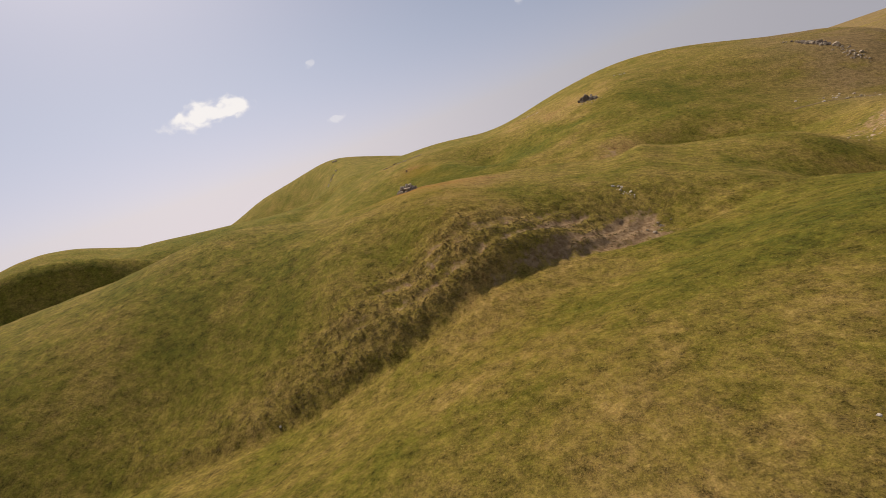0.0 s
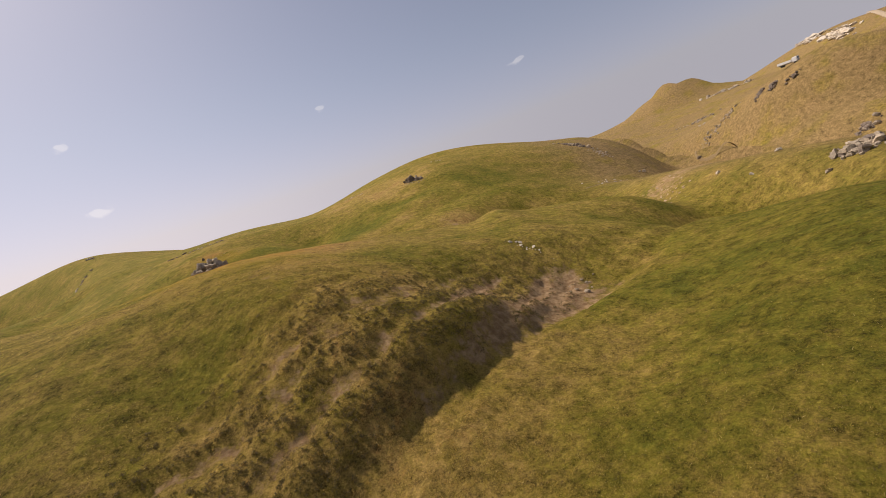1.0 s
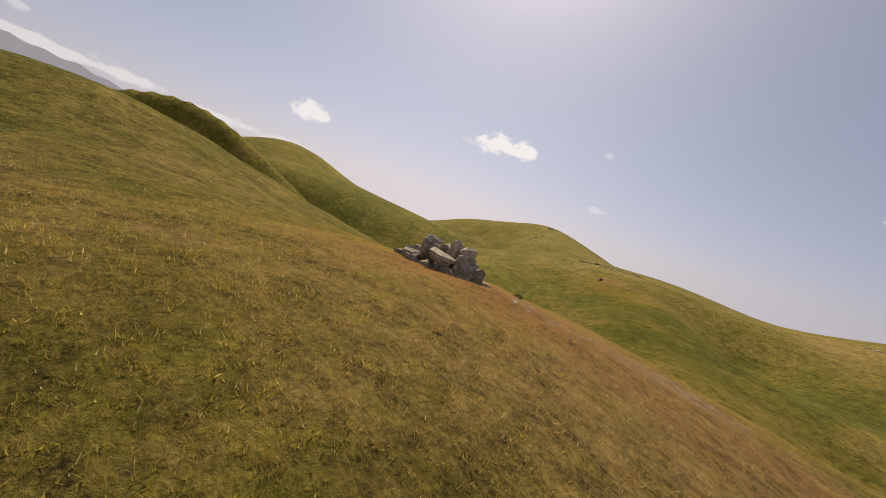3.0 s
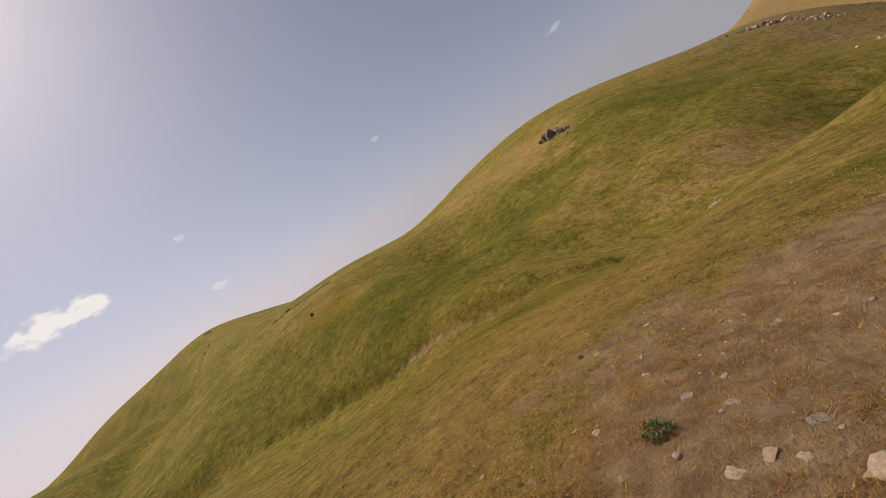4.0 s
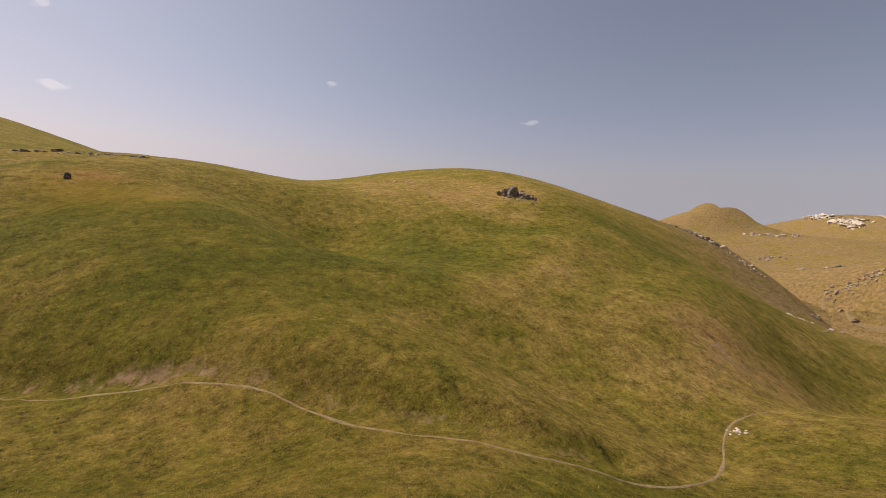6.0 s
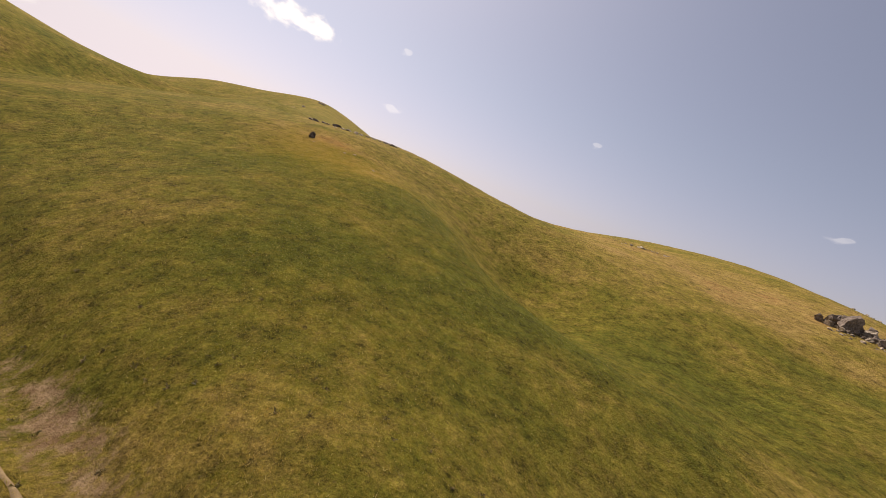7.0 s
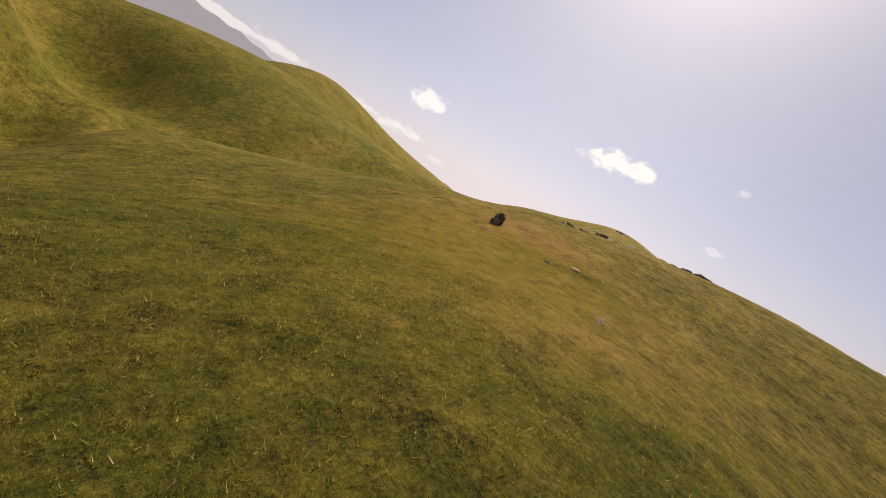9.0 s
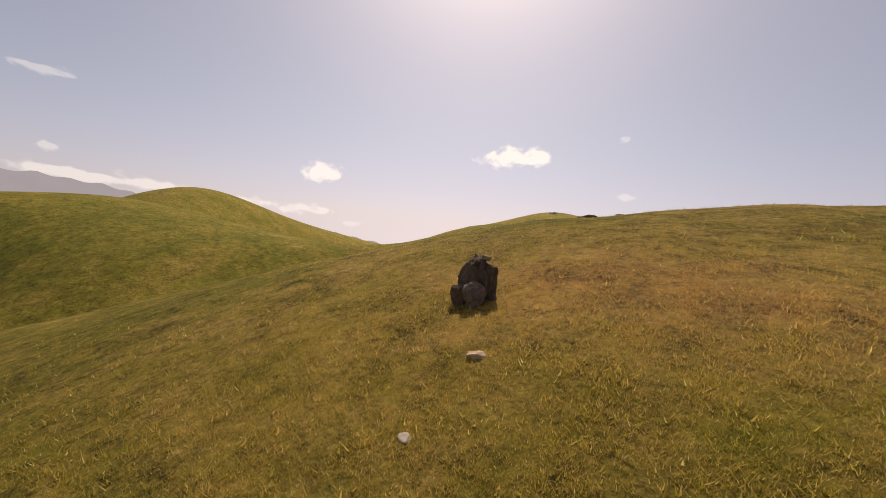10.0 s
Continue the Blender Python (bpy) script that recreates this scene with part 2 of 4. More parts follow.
def dryness(x, y):
    """0: green grass, 1: straw."""
    d = 0.40 + 0.09 / (1 + np.exp(-(x - 72) / 12))
    for cx, cy, rx, ry, turn, much in (
            (3, 16, 10, 8, 0, 0.22), (16, 30, 14, 7, 20, -0.10), (30, 34, 16, 7, 20, -0.16), (-1, 31, 9, 3, 25, 0.2),
            (-26, 47, 12, 6, 10, -0.20), (-4, 52, 18, 5, 10, 0.10), (-6, 62, 9, 5, 0, 0.16), (-8, 70, 5, 4, 0, 0.50), (-21.0, 152.6, 2.2, 1.3, 0, 0.40), (-17.5, 151.5, 2.0, 1.5, 0, -0.25), (-20.2, 149.6, 1.6, 1.0, 30, -0.2), (-5, 73.5, 3, 1.2, 20, -0.3), (-9.5, 70.8, 1.2, 0.8, 0, -0.35),
            (4, 66, 9, 4, 0, 0.2), (12, 84, 13, 8, 0, 0.06), (0, 79, 8, 6, 0, 0.13), (30, 84, 14, 8, 0, 0.08), (16, 138, 26, 12, 0, -0.10),
            (-6, 122, 9, 6, 30, -0.04), (14, 104, 18, 3.5, 0, 0.08), (34, 104, 6, 4, 0, 0.2), (30, 128, 12, 6, 0, -0.08),
            (64, 140, 12, 14, 0, -0.22), (42, 156, 12, 8, 0, 0.24), (20, 162, 12, 7, 0, 0.14), (-18, 150, 7, 6, 0, 0.24),
            (-12, 132, 7, 7, 0, -0.08), (-34, 138, 12, 6, 0, -0.08), (-26, 172, 14, 7, 0, 0.14), (-130, 150, 60, 30, 0, -0.08),
            (-60, 215, 40, 30, 0, -0.05), (31, 178, 14, 9, -20, 0.30), (48, 158, 12, 8, 20, 0.16), (26, 122, 12, 5, 25, 0.24), (36, 108, 8, 4, 20, 0.20), (8, 128, 14, 7, 20, -0.20), (-6, 138, 12, 6, 10, -0.10), (-8, 71, 7, 6, 0, 0.16), (-3, 88, 10, 5, 20, -0.08), (12, 90, 12, 4, 10, -0.08), (-14, 60, 8, 5, 20, 0.08), (11, 54, 8, 7, 0, -0.16), (-110, 158, 15, 26, 0, -0.12), (-190, 215, 40, 40, 0, -0.12)):
        d = d + much * blob(x, y, cx, cy, rx, ry, turn)
    return d + 0.26 * washed(x, y) + 0.10 * wave(x, y, 11, 21) + 0.05 * wave(x, y, 4.2, 22)


def bareness(x, y):
    """1: trodden or washed soil."""
    b = 0.09 / (1 + np.exp(-(x - 95) / 10)) + washed(x, y) * (0.16 + 0.34 * rills(x, y)) + 0.5 * blob(x, y, 7.2, 46.6, 2.6, 0.8, 42) + 0.42 * blob(x, y, 15.5, 47.2, 3.6, 2.2, 35) + 0.3 * blob(x, y, 11, 44.5, 4.5, 1.2, 35)
    for cx, cy, rx, ry, turn, much in (
            (-7.0, 70.6, 3.4, 2.6, 20, 0.10), (-6.7, 72.3, 1.4, 0.6, 20, 0.40), (-2.3, 70.6, 1.8, 0.9, 0, 0.45), (-8.0, 68.2, 1.8, 1.2, 0, 0.30), (34.3, 109, 3.2, 1.0, -70, 0.40), (30, 118, 7, 1.3, 30, 0.25), (72, 80, 14, 6, 30, 0.30), (-6.6, 70.3, 2.0, 1.0, 20, 0.30), (-3.2, 70.5, 1.8, 1.0, 0, 0.45), (-8.5, 72.5, 2.5, 1.5, 30, 0.32), (-5.0, 68.6, 1.6, 0.8, 10, 0.4), (-9.0, 68.6, 1.5, 0.7, 40, 0.35), (-10.5, 67.4, 2.5, 1.2, 0, 0.25),
            (34, 104.5, 3.5, 1.8, -60, 0.38), (25, 106, 6, 1.5, 0, 0.12), (104, 88, 26, 5, 5, 0.5), (17, 46, 3.5, 1.8, 20, 0.25),
            (-6, 50.5, 3, 1.5, 0, 0.4), (112, 136, 7, 14, 0, 0.3), (-18.5, 147, 3, 2, 0, 0.25), (-6, 113, 5, 3, 0, 0.25)):
        b = b + much * blob(x, y, cx, cy, rx, ry, turn)
    b = b + 0.40 * np.exp(-(away(x, y, BANK) / 0.9) ** 2)
    b = b + 0.30 * np.exp(-(away(x, y, ((3.2, 39.2), (7.5, 41.4), (13.6, 43.0), (17.3, 44.2), (21, 45.2))) / 0.9) ** 2)
    return np.clip(b, 0, 1)


# ---- materials ----
def material(name):
    m = bpy.data.materials.new(name)
    m.use_nodes = True
    return m, m.node_tree.nodes, m.node_tree.links, m.node_tree.nodes["Principled BSDF"]


def noise_node(n, l, vector, scale, detail=5.0, rough=0.6):
    t = n.new("ShaderNodeTexNoise")
    t.inputs["Scale"].default_value, t.inputs["Detail"].default_value, t.inputs["Roughness"].default_value = scale, detail, rough
    l.new(vector, t.inputs["Vector"])
    return t.outputs["Fac"]


def ramp(n, l, value, low, high):
    r = n.new("ShaderNodeMapRange")
    r.interpolation_type = "SMOOTHSTEP"
    r.inputs["From Min"].default_value, r.inputs["From Max"].default_value = low, high
    l.new(value, r.inputs["Value"])
    return r.outputs["Result"]


def maths(n, l, op, a, b, c=None):
    m = n.new("ShaderNodeMath")
    m.operation = op
    for slot, value in enumerate((a, b, c)):
        if value is None:
            continue
        if isinstance(value, (int, float)):
            m.inputs[slot].default_value = value
        else:
            l.new(value, m.inputs[slot])
    return m.outputs[0]


def mix(n, l, factor, a, b, blend="MIX"):
    m = n.new("ShaderNodeMix")
    m.data_type, m.blend_type = "RGBA", blend
    if isinstance(factor, (int, float)):
        m.inputs["Factor"].default_value = factor
    else:
        l.new(factor, m.inputs["Factor"])
    for slot, value in ((6, a), (7, b)):
        if isinstance(value, tuple):
            m.inputs[slot].default_value = (*value, 1.0)
        else:
            l.new(value, m.inputs[slot])
    return m.outputs[2]


def bands(n, l, value, *stops):
    r = n.new("ShaderNodeValToRGB")
    for k, (at, colour) in enumerate(stops):
        e = r.color_ramp.elements[k] if k < 2 else r.color_ramp.elements.new(at)
        e.position, e.color = at, (*colour, 1.0)
    l.new(value, r.inputs["Fac"])
    return r.outputs["Color"]


def field(n, name):
    a = n.new("ShaderNodeAttribute")
    a.attribute_name = name
    return a.outputs["Fac"]


def bump(n, l, bsdf, value, strength, distance):
    b = n.new("ShaderNodeBump")
    b.inputs["Strength"].default_value, b.inputs["Distance"].default_value = strength, distance
    l.new(value, b.inputs["Height"])
    l.new(b.outputs["Normal"], bsdf.inputs["Normal"])


def turf_dry(n, l, place):
    d = maths(n, l, "MULTIPLY_ADD", noise_node(n, l, place, 0.13, 6.0, 0.65), 0.85, field(n, "dry"))
    d = maths(n, l, "MULTIPLY_ADD", noise_node(n, l, place, 1.1, 5.0, 0.7), 0.9, d)
    return maths(n, l, "SUBTRACT", d, 0.88)


TURF = ((0.05, (0.130, 0.131, 0.016)), (0.30, (0.207, 0.174, 0.024)), (0.55, (0.308, 0.222, 0.048)), (0.78, (0.392, 0.264, 0.078)), (1.0, (0.360, 0.206, 0.068)))

turf, n, l, bsdf = material("dry_turf")
place = n.new("ShaderNodeTexCoord").outputs["Object"]
d = turf_dry(n, l, place)
fine = noise_node(n, l, place, 7.0, 6.0, 0.75)
d = maths(n, l, "ADD", d, maths(n, l, "MULTIPLY_ADD", fine, 0.7, -0.35))
colour = bands(n, l, d, *TURF)
hay = maths(n, l, "MULTIPLY", field(n, "hay"), ramp(n, l, noise_node(n, l, place, 0.06, 7.0, 0.7), 0.30, 0.55))
colour = mix(n, l, hay, colour, (0.305, 0.200, 0.098))
# tussocks, tufts and single leaves: lit tips and shaded gaps painted at three sizes
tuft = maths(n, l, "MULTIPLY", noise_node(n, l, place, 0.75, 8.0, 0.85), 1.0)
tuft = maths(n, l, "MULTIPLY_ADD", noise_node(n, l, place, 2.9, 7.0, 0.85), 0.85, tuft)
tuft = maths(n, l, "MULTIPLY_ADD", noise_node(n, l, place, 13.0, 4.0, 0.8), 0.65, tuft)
painted_shade = n.new("ShaderNodeMapRange")
painted_shade.inputs["From Min"].default_value, painted_shade.inputs["From Max"].default_value = 1.02, 1.50
painted_shade.inputs["To Min"].default_value, painted_shade.inputs["To Max"].default_value = 0.18, 1.80
l.new(tuft, painted_shade.inputs["Value"])
colour = mix(n, l, 1.0, colour, painted_shade.outputs["Result"], "MULTIPLY")
# dark soil between the tufts, then pale trodden soil
gap = maths(n, l, "MULTIPLY", ramp(n, l, noise_node(n, l, place, 3.3, 8.0, 0.8), 0.56, 0.70), 0.7)
colour = mix(n, l, gap, colour, (0.125, 0.085, 0.048))
soil = mix(n, l, ramp(n, l, noise_node(n, l, place, 1.7, 9.0, 0.75), 0.36, 0.66), (0.29, 0.175, 0.085), (0.54, 0.37, 0.20))
b = maths(n, l, "ADD", field(n, "bare"), maths(n, l, "MULTIPLY_ADD", noise_node(n, l, place, 0.9, 8.0, 0.75), 1.6, -0.95))
colour = mix(n, l, ramp(n, l, b, 0.22, 0.52), colour, soil)
l.new(colour, bsdf.inputs["Base Color"])
bsdf.inputs["Roughness"].default_value = 1.0
bsdf.inputs["Specular IOR Level"].default_value = 0.1
rough = maths(n, l, "ADD", noise_node(n, l, place, 2.2, 8.0, 0.75), maths(n, l, "MULTIPLY", noise_node(n, l, place, 9.0, 6.0, 0.8), 0.5))
bump(n, l, bsdf, rough, 1.0, 0.3)

grass_mat, n, l, bsdf = material("grass_blades")
place = n.new("ShaderNodeTexCoord").outputs["Object"]
chance = n.new("ShaderNodeNewGeometry").outputs["Random Per Island"]
d = maths(n, l, "ADD", turf_dry(n, l, place), maths(n, l, "MULTIPLY_ADD", chance, 0.50, -0.20))
colour = mix(n, l, ramp(n, l, chance, 0.93, 0.95), bands(n, l, d, *TURF), (0.52, 0.42, 0.17))
colour = mix(n, l, 1.0, colour, (1.58, 1.58, 1.45), "MULTIPLY")
l.new(colour, bsdf.inputs["Base Color"])
bsdf.inputs["Roughness"].default_value = 0.7
bsdf.inputs["Specular IOR Level"].default_value = 0.25
thin = n.new("ShaderNodeBsdfTranslucent")
l.new(colour, thin.inputs["Color"])
both = n.new("ShaderNodeMixShader")
both.inputs["Fac"].default_value = 0.55
l.new(bsdf.outputs[0], both.inputs[1]), l.new(thin.outputs[0], both.inputs[2])
l.new(both.outputs[0], n["Material Output"].inputs["Surface"])


def stone(name, dark, light, lichen, much):
    m, n, l, bsdf = material(name)
    place = n.new("ShaderNodeTexCoord").outputs["Object"]
    shift = n.new("ShaderNodeObjectInfo").outputs["Random"]
    c = mix(n, l, ramp(n, l, noise_node(n, l, place, 2.6, 8.0, 0.7), 0.32, 0.66), dark, light)
    c = mix(n, l, maths(n, l, "MULTIPLY", ramp(n, l, noise_node(n, l, place, 6.0, 6.0, 0.7), 0.52, 0.62), much), c, lichen)
    c = mix(n, l, maths(n, l, "MULTIPLY", shift, 0.25), c, (0.16, 0.13, 0.105))
    l.new(c, bsdf.inputs["Base Color"])
    bsdf.inputs["Roughness"].default_value = 0.92
    bump(n, l, bsdf, noise_node(n, l, place, 7.0, 10.0, 0.75), 0.7, 0.05)
    return m


lichened = stone("lichened_stone", (0.24, 0.175, 0.11), (0.60, 0.48, 0.33), (0.72, 0.64, 0.48), 0.85)
slate = stone("dark_slate", (0.095, 0.072, 0.055), (0.26, 0.20, 0.150), (0.44, 0.36, 0.27), 0.6)
weathered = stone("weathered_stone", (0.20, 0.155, 0.108), (0.44, 0.36, 0.255), (0.64, 0.56, 0.42), 0.7)
weathered_dark = stone("grey_brown_stone", (0.085, 0.062, 0.044), (0.20, 0.15, 0.105), (0.30, 0.24, 0.17), 0.5)
boulder_mat = stone("brown_boulder", (0.050, 0.032, 0.021), (0.135, 0.088, 0.058), (0.22, 0.165, 0.115), 0.3)
chalk = stone("pale_limestone", (0.52, 0.43, 0.31), (0.76, 0.67, 0.53), (0.82, 0.75, 0.63), 0.7)
rosy = stone("rosy_stone", (0.46, 0.31, 0.19), (0.68, 0.50, 0.33), (0.70, 0.57, 0.41), 0.6)

dirt, n, l, bsdf = material("trodden_dirt")
place = n.new("ShaderNodeTexCoord").outputs["Object"]
l.new(mix(n, l, ramp(n, l, noise_node(n, l, place, 2.5, 8.0, 0.7), 0.3, 0.7), (0.20, 0.135, 0.06), (0.33, 0.235, 0.115)), bsdf.inputs["Base Color"])
bsdf.inputs["Roughness"].default_value = 1.0
bump(n, l, bsdf, noise_node(n, l, place, 9.0, 8.0, 0.75), 0.8, 0.05)

gravel, n, l, bsdf = material("pale_gravel")
place = n.new("ShaderNodeTexCoord").outputs["Object"]
l.new(mix(n, l, ramp(n, l, noise_node(n, l, place, 0.8, 8.0, 0.7), 0.3, 0.7), (0.36, 0.28, 0.18), (0.50, 0.40, 0.28)), bsdf.inputs["Base Color"])
bsdf.inputs["Roughness"].default_value = 1.0


def plain(name, colour, rough=0.5, metal=0.0, grime=0.15):
    m, n, l, bsdf = material(name)
    place = n.new("ShaderNodeTexCoord").outputs["Object"]
    c = mix(n, l, maths(n, l, "MULTIPLY", ramp(n, l, noise_node(n, l, place, 1.5, 8.0, 0.7), 0.45, 0.75), grime), colour, (0.15, 0.12, 0.09))
    l.new(c, bsdf.inputs["Base Color"])
    bsdf.inputs["Roughness"].default_value, bsdf.inputs["Metallic"].default_value = rough, metal
    return m


white_paint, tyre_mat, dark_glass, steel = plain("white_paint", (0.8, 0.8, 0.79), 0.4), plain("tyre_rubber", (0.02, 0.02, 0.02), 0.9), plain("dark_glass", (0.02, 0.025, 0.03), 0.1), plain("dull_steel", (0.25, 0.25, 0.26), 0.45, 0.8)

leaf_mat, n, l, bsdf = material("weed_leaf")
chance = n.new("ShaderNodeNewGeometry").outputs["Random Per Island"]
l.new(mix(n, l, chance, (0.06, 0.095, 0.018), (0.15, 0.18, 0.035)), bsdf.inputs["Base Color"])
bsdf.inputs["Roughness"].default_value = 0.6

scrub_mat, n, l, bsdf = material("scrub_leaf")
chance = n.new("ShaderNodeNewGeometry").outputs["Random Per Island"]
l.new(bands(n, l, chance, (0.0, (0.085, 0.078, 0.028)), (0.5, (0.185, 0.135, 0.050)), (1.0, (0.33, 0.215, 0.10))), bsdf.inputs["Base Color"])
bsdf.inputs["Roughness"].default_value = 0.8
thin = n.new("ShaderNodeBsdfTranslucent")
thin.inputs["Color"].default_value = (0.14, 0.12, 0.035, 1.0)
both = n.new("ShaderNodeMixShader")
both.inputs["Fac"].default_value = 0.35
l.new(bsdf.outputs[0], both.inputs[1]), l.new(thin.outputs[0], both.inputs[2])
l.new(both.outputs[0], n["Material Output"].inputs["Surface"])

# clouds glow a fixed near-white that stands in for sunlight on them
cloud_mat, n, l, bsdf = material("cloud")
place = n.new("ShaderNodeTexCoord").outputs["Object"]
body = maths(n, l, "ADD", field(n, "dense"), maths(n, l, "MULTIPLY_ADD", noise_node(n, l, place, 0.008, 3.5, 0.45), 2.8, -1.5))
glow = n.new("ShaderNodeEmission")
l.new(mix(n, l, ramp(n, l, body, 0.1, 0.9), (0.84, 0.87, 0.90), (0.97, 1.0, 0.98)), glow.inputs["Color"])
glow.inputs["Strength"].default_value = 1.28
clear = n.new("ShaderNodeBsdfTransparent")
both = n.new("ShaderNodeMixShader")
l.new(maths(n, l, "MULTIPLY", ramp(n, l, body, 0.05, 1.0), field(n, "thick")), both.inputs["Fac"])
l.new(clear.outputs[0], both.inputs[1]), l.new(glow.outputs[0], both.inputs[2])
l.new(both.outputs[0], n["Material Output"].inputs["Surface"])

# distance haze painted as a blue-grey glow; sunlight does not shade it
haze_glow, n, l, bsdf = material("painted_haze_mountain")
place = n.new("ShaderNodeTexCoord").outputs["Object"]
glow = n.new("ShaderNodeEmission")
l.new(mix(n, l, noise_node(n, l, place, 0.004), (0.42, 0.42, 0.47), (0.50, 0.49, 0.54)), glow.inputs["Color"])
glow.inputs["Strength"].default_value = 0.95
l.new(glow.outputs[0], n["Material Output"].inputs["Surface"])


# ---- small builders ----
def part(name, bm, mat, parent, label=""):
    """Links a bmesh as one mesh object under a thing."""
    me = bpy.data.meshes.new(name)
    bm.to_mesh(me)
    bm.free()
    me.materials.append(mat)
    ob = new(name, me)
    ob.parent = parent
    return tagged(ob, label)


def sheet(name, co, quads, mat, fields=(), smooth_faces=True):
    """A mesh from arrays of places and of faces, with float fields on its points."""
    me = bpy.data.meshes.new(name)
    side = quads.shape[1]
    me.vertices.add(len(co)), me.loops.add(quads.size), me.polygons.add(len(quads))
    me.vertices.foreach_set("co", np.ascontiguousarray(co, dtype=np.float32).ravel())
    me.loops.foreach_set("vertex_index", np.ascontiguousarray(quads, dtype=np.int32).ravel())
    me.polygons.foreach_set("loop_start", np.arange(0, quads.size, side, dtype=np.int32))
    me.update(calc_edges=True)
    me.polygons.foreach_set("use_smooth", np.full(len(quads), smooth_faces))
    for key, values in fields:
        me.attributes.new(key, "FLOAT", "POINT").data.foreach_set("value", np.ascontiguousarray(values, dtype=np.float32).ravel())
    me.materials.append(mat)
    return new(name, me)


# ---- the ground: one sheet, fine along the flight and coarser towards the horizon ----
def steps(low, high, fine_step, reach, growth):
    inner = list(np.arange(low, high + fine_step, fine_step))
    out, step = [inner[-1]], fine_step
    while out[-1] < reach:
        step *= growth
        out.append(out[-1] + step)
    back, step = [inner[0]], fine_step
    while back[-1] > -reach:
        step *= growth
        back.append(back[-1] - step)
    return np.array(back[:0:-1] + inner + out[1:])


gx, gy = steps(-42, 45, 0.36, 4600, 1.045), steps(0, 160, 0.36, 4600, 1.045)
X, Y = np.meshgrid(gx, gy)
Z = height(X, Y)
nx, ny = len(gx), len(gy)
i = (np.arange(ny - 1)[:, None] * nx + np.arange(nx - 1)[None]).ravel()
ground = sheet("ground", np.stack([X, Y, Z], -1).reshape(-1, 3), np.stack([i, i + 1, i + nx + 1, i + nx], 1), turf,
               (("dry", dryness(X, Y)), ("bare", bareness(X, Y)), ("hay", 0.75 / (1 + np.exp(-(X - 0.35 * (Y - 120) - 98) / 6)))))
tagged(ground, "rolling grassy hills with green and straw-dry patches", "ground", kind="structure")


def trail(name, line, width, mat, lift, label):
    """A worn strip that follows the ground along a line of points."""
    P = np.array(line, float)
    dist = np.concatenate([[0], np.cumsum(np.hypot(*np.diff(P, axis=0).T))])
    s = np.arange(0, dist[-1], max(0.4, width * 0.6))
    cx, cy = np.interp(s, dist, P[:, 0]), np.interp(s, dist, P[:, 1])
    k = max(1, int(2.0 / (s[1] - s[0])))
    pad = np.ones(2 * k + 1) / (2 * k + 1)
    cx = np.convolve(np.pad(cx, k, "edge"), pad, "valid")
    cy = np.convolve(np.pad(cy, k, "edge"), pad, "valid")
    tx, ty = np.gradient(cx), np.gradient(cy)
    norm = np.hypot(tx, ty)
    wide = width * (1 + 0.25 * np.sin(s * 0.9) + 0.2 * np.sin(s * 2.3 + 1))
    rows = np.linspace(-0.5, 0.5, 5)
    xs, ys = cx[:, None] - (ty / norm * wide)[:, None] * rows, cy[:, None] + (tx / norm * wide)[:, None] * rows
    zs = height(xs, ys) + lift * (1 - (2 * rows) ** 4)[None] - 0.02 * (np.abs(rows) > 0.4)[None]
    m = len(rows)
    j = (np.arange(len(s) - 1)[:, None] * m + np.arange(m - 1)[None]).ravel()
    ob = sheet(name, np.stack([xs, ys, zs], -1).reshape(-1, 3), np.stack([j, j + m, j + m + 1, j + 1], 1), mat)
    return tagged(ob, label, "path", kind="structure")


trail("footpath", ((-20, 116.8), (-15.5, 113.8), (-11.8, 112.0), (-9.5, 110.8), (-7.7, 109.9), (-5.4, 108.4), (-3.2, 105.4), (-1.1, 102.3), (1.5, 100.4),
                   (4.2, 98.0), (6.6, 96.9), (9.0, 96.2), (13.5, 96.3), (16.3, 97.1), (18.8, 98.2), (20.6, 99.4), (24.2, 100.0), (29.4, 99.7)),
      0.20, dirt, 0.02, "narrow beaten dirt footpath along the valley floor")
trail("dirt_road", ((795, 294), (740, 259), (709, 232), (685, 208), (665, 190), (655, 178)), 4.6, gravel, 0.5, "pale gravel road over a far hill")
trail("farm_track", ((193.4, 150), (176, 141), (162.6, 133.7), (160, 129), (159.4, 123), (165, 118), (177, 116.5)), 0.8, dirt, 0.12, "pale dirt track in a dry hollow")
trail("farm_track", ((159.6, 129.1), (140, 127), (118, 123), (95, 117), (82, 114)), 0.5, dirt, 0.12, "narrow dirt track in a dry hollow")


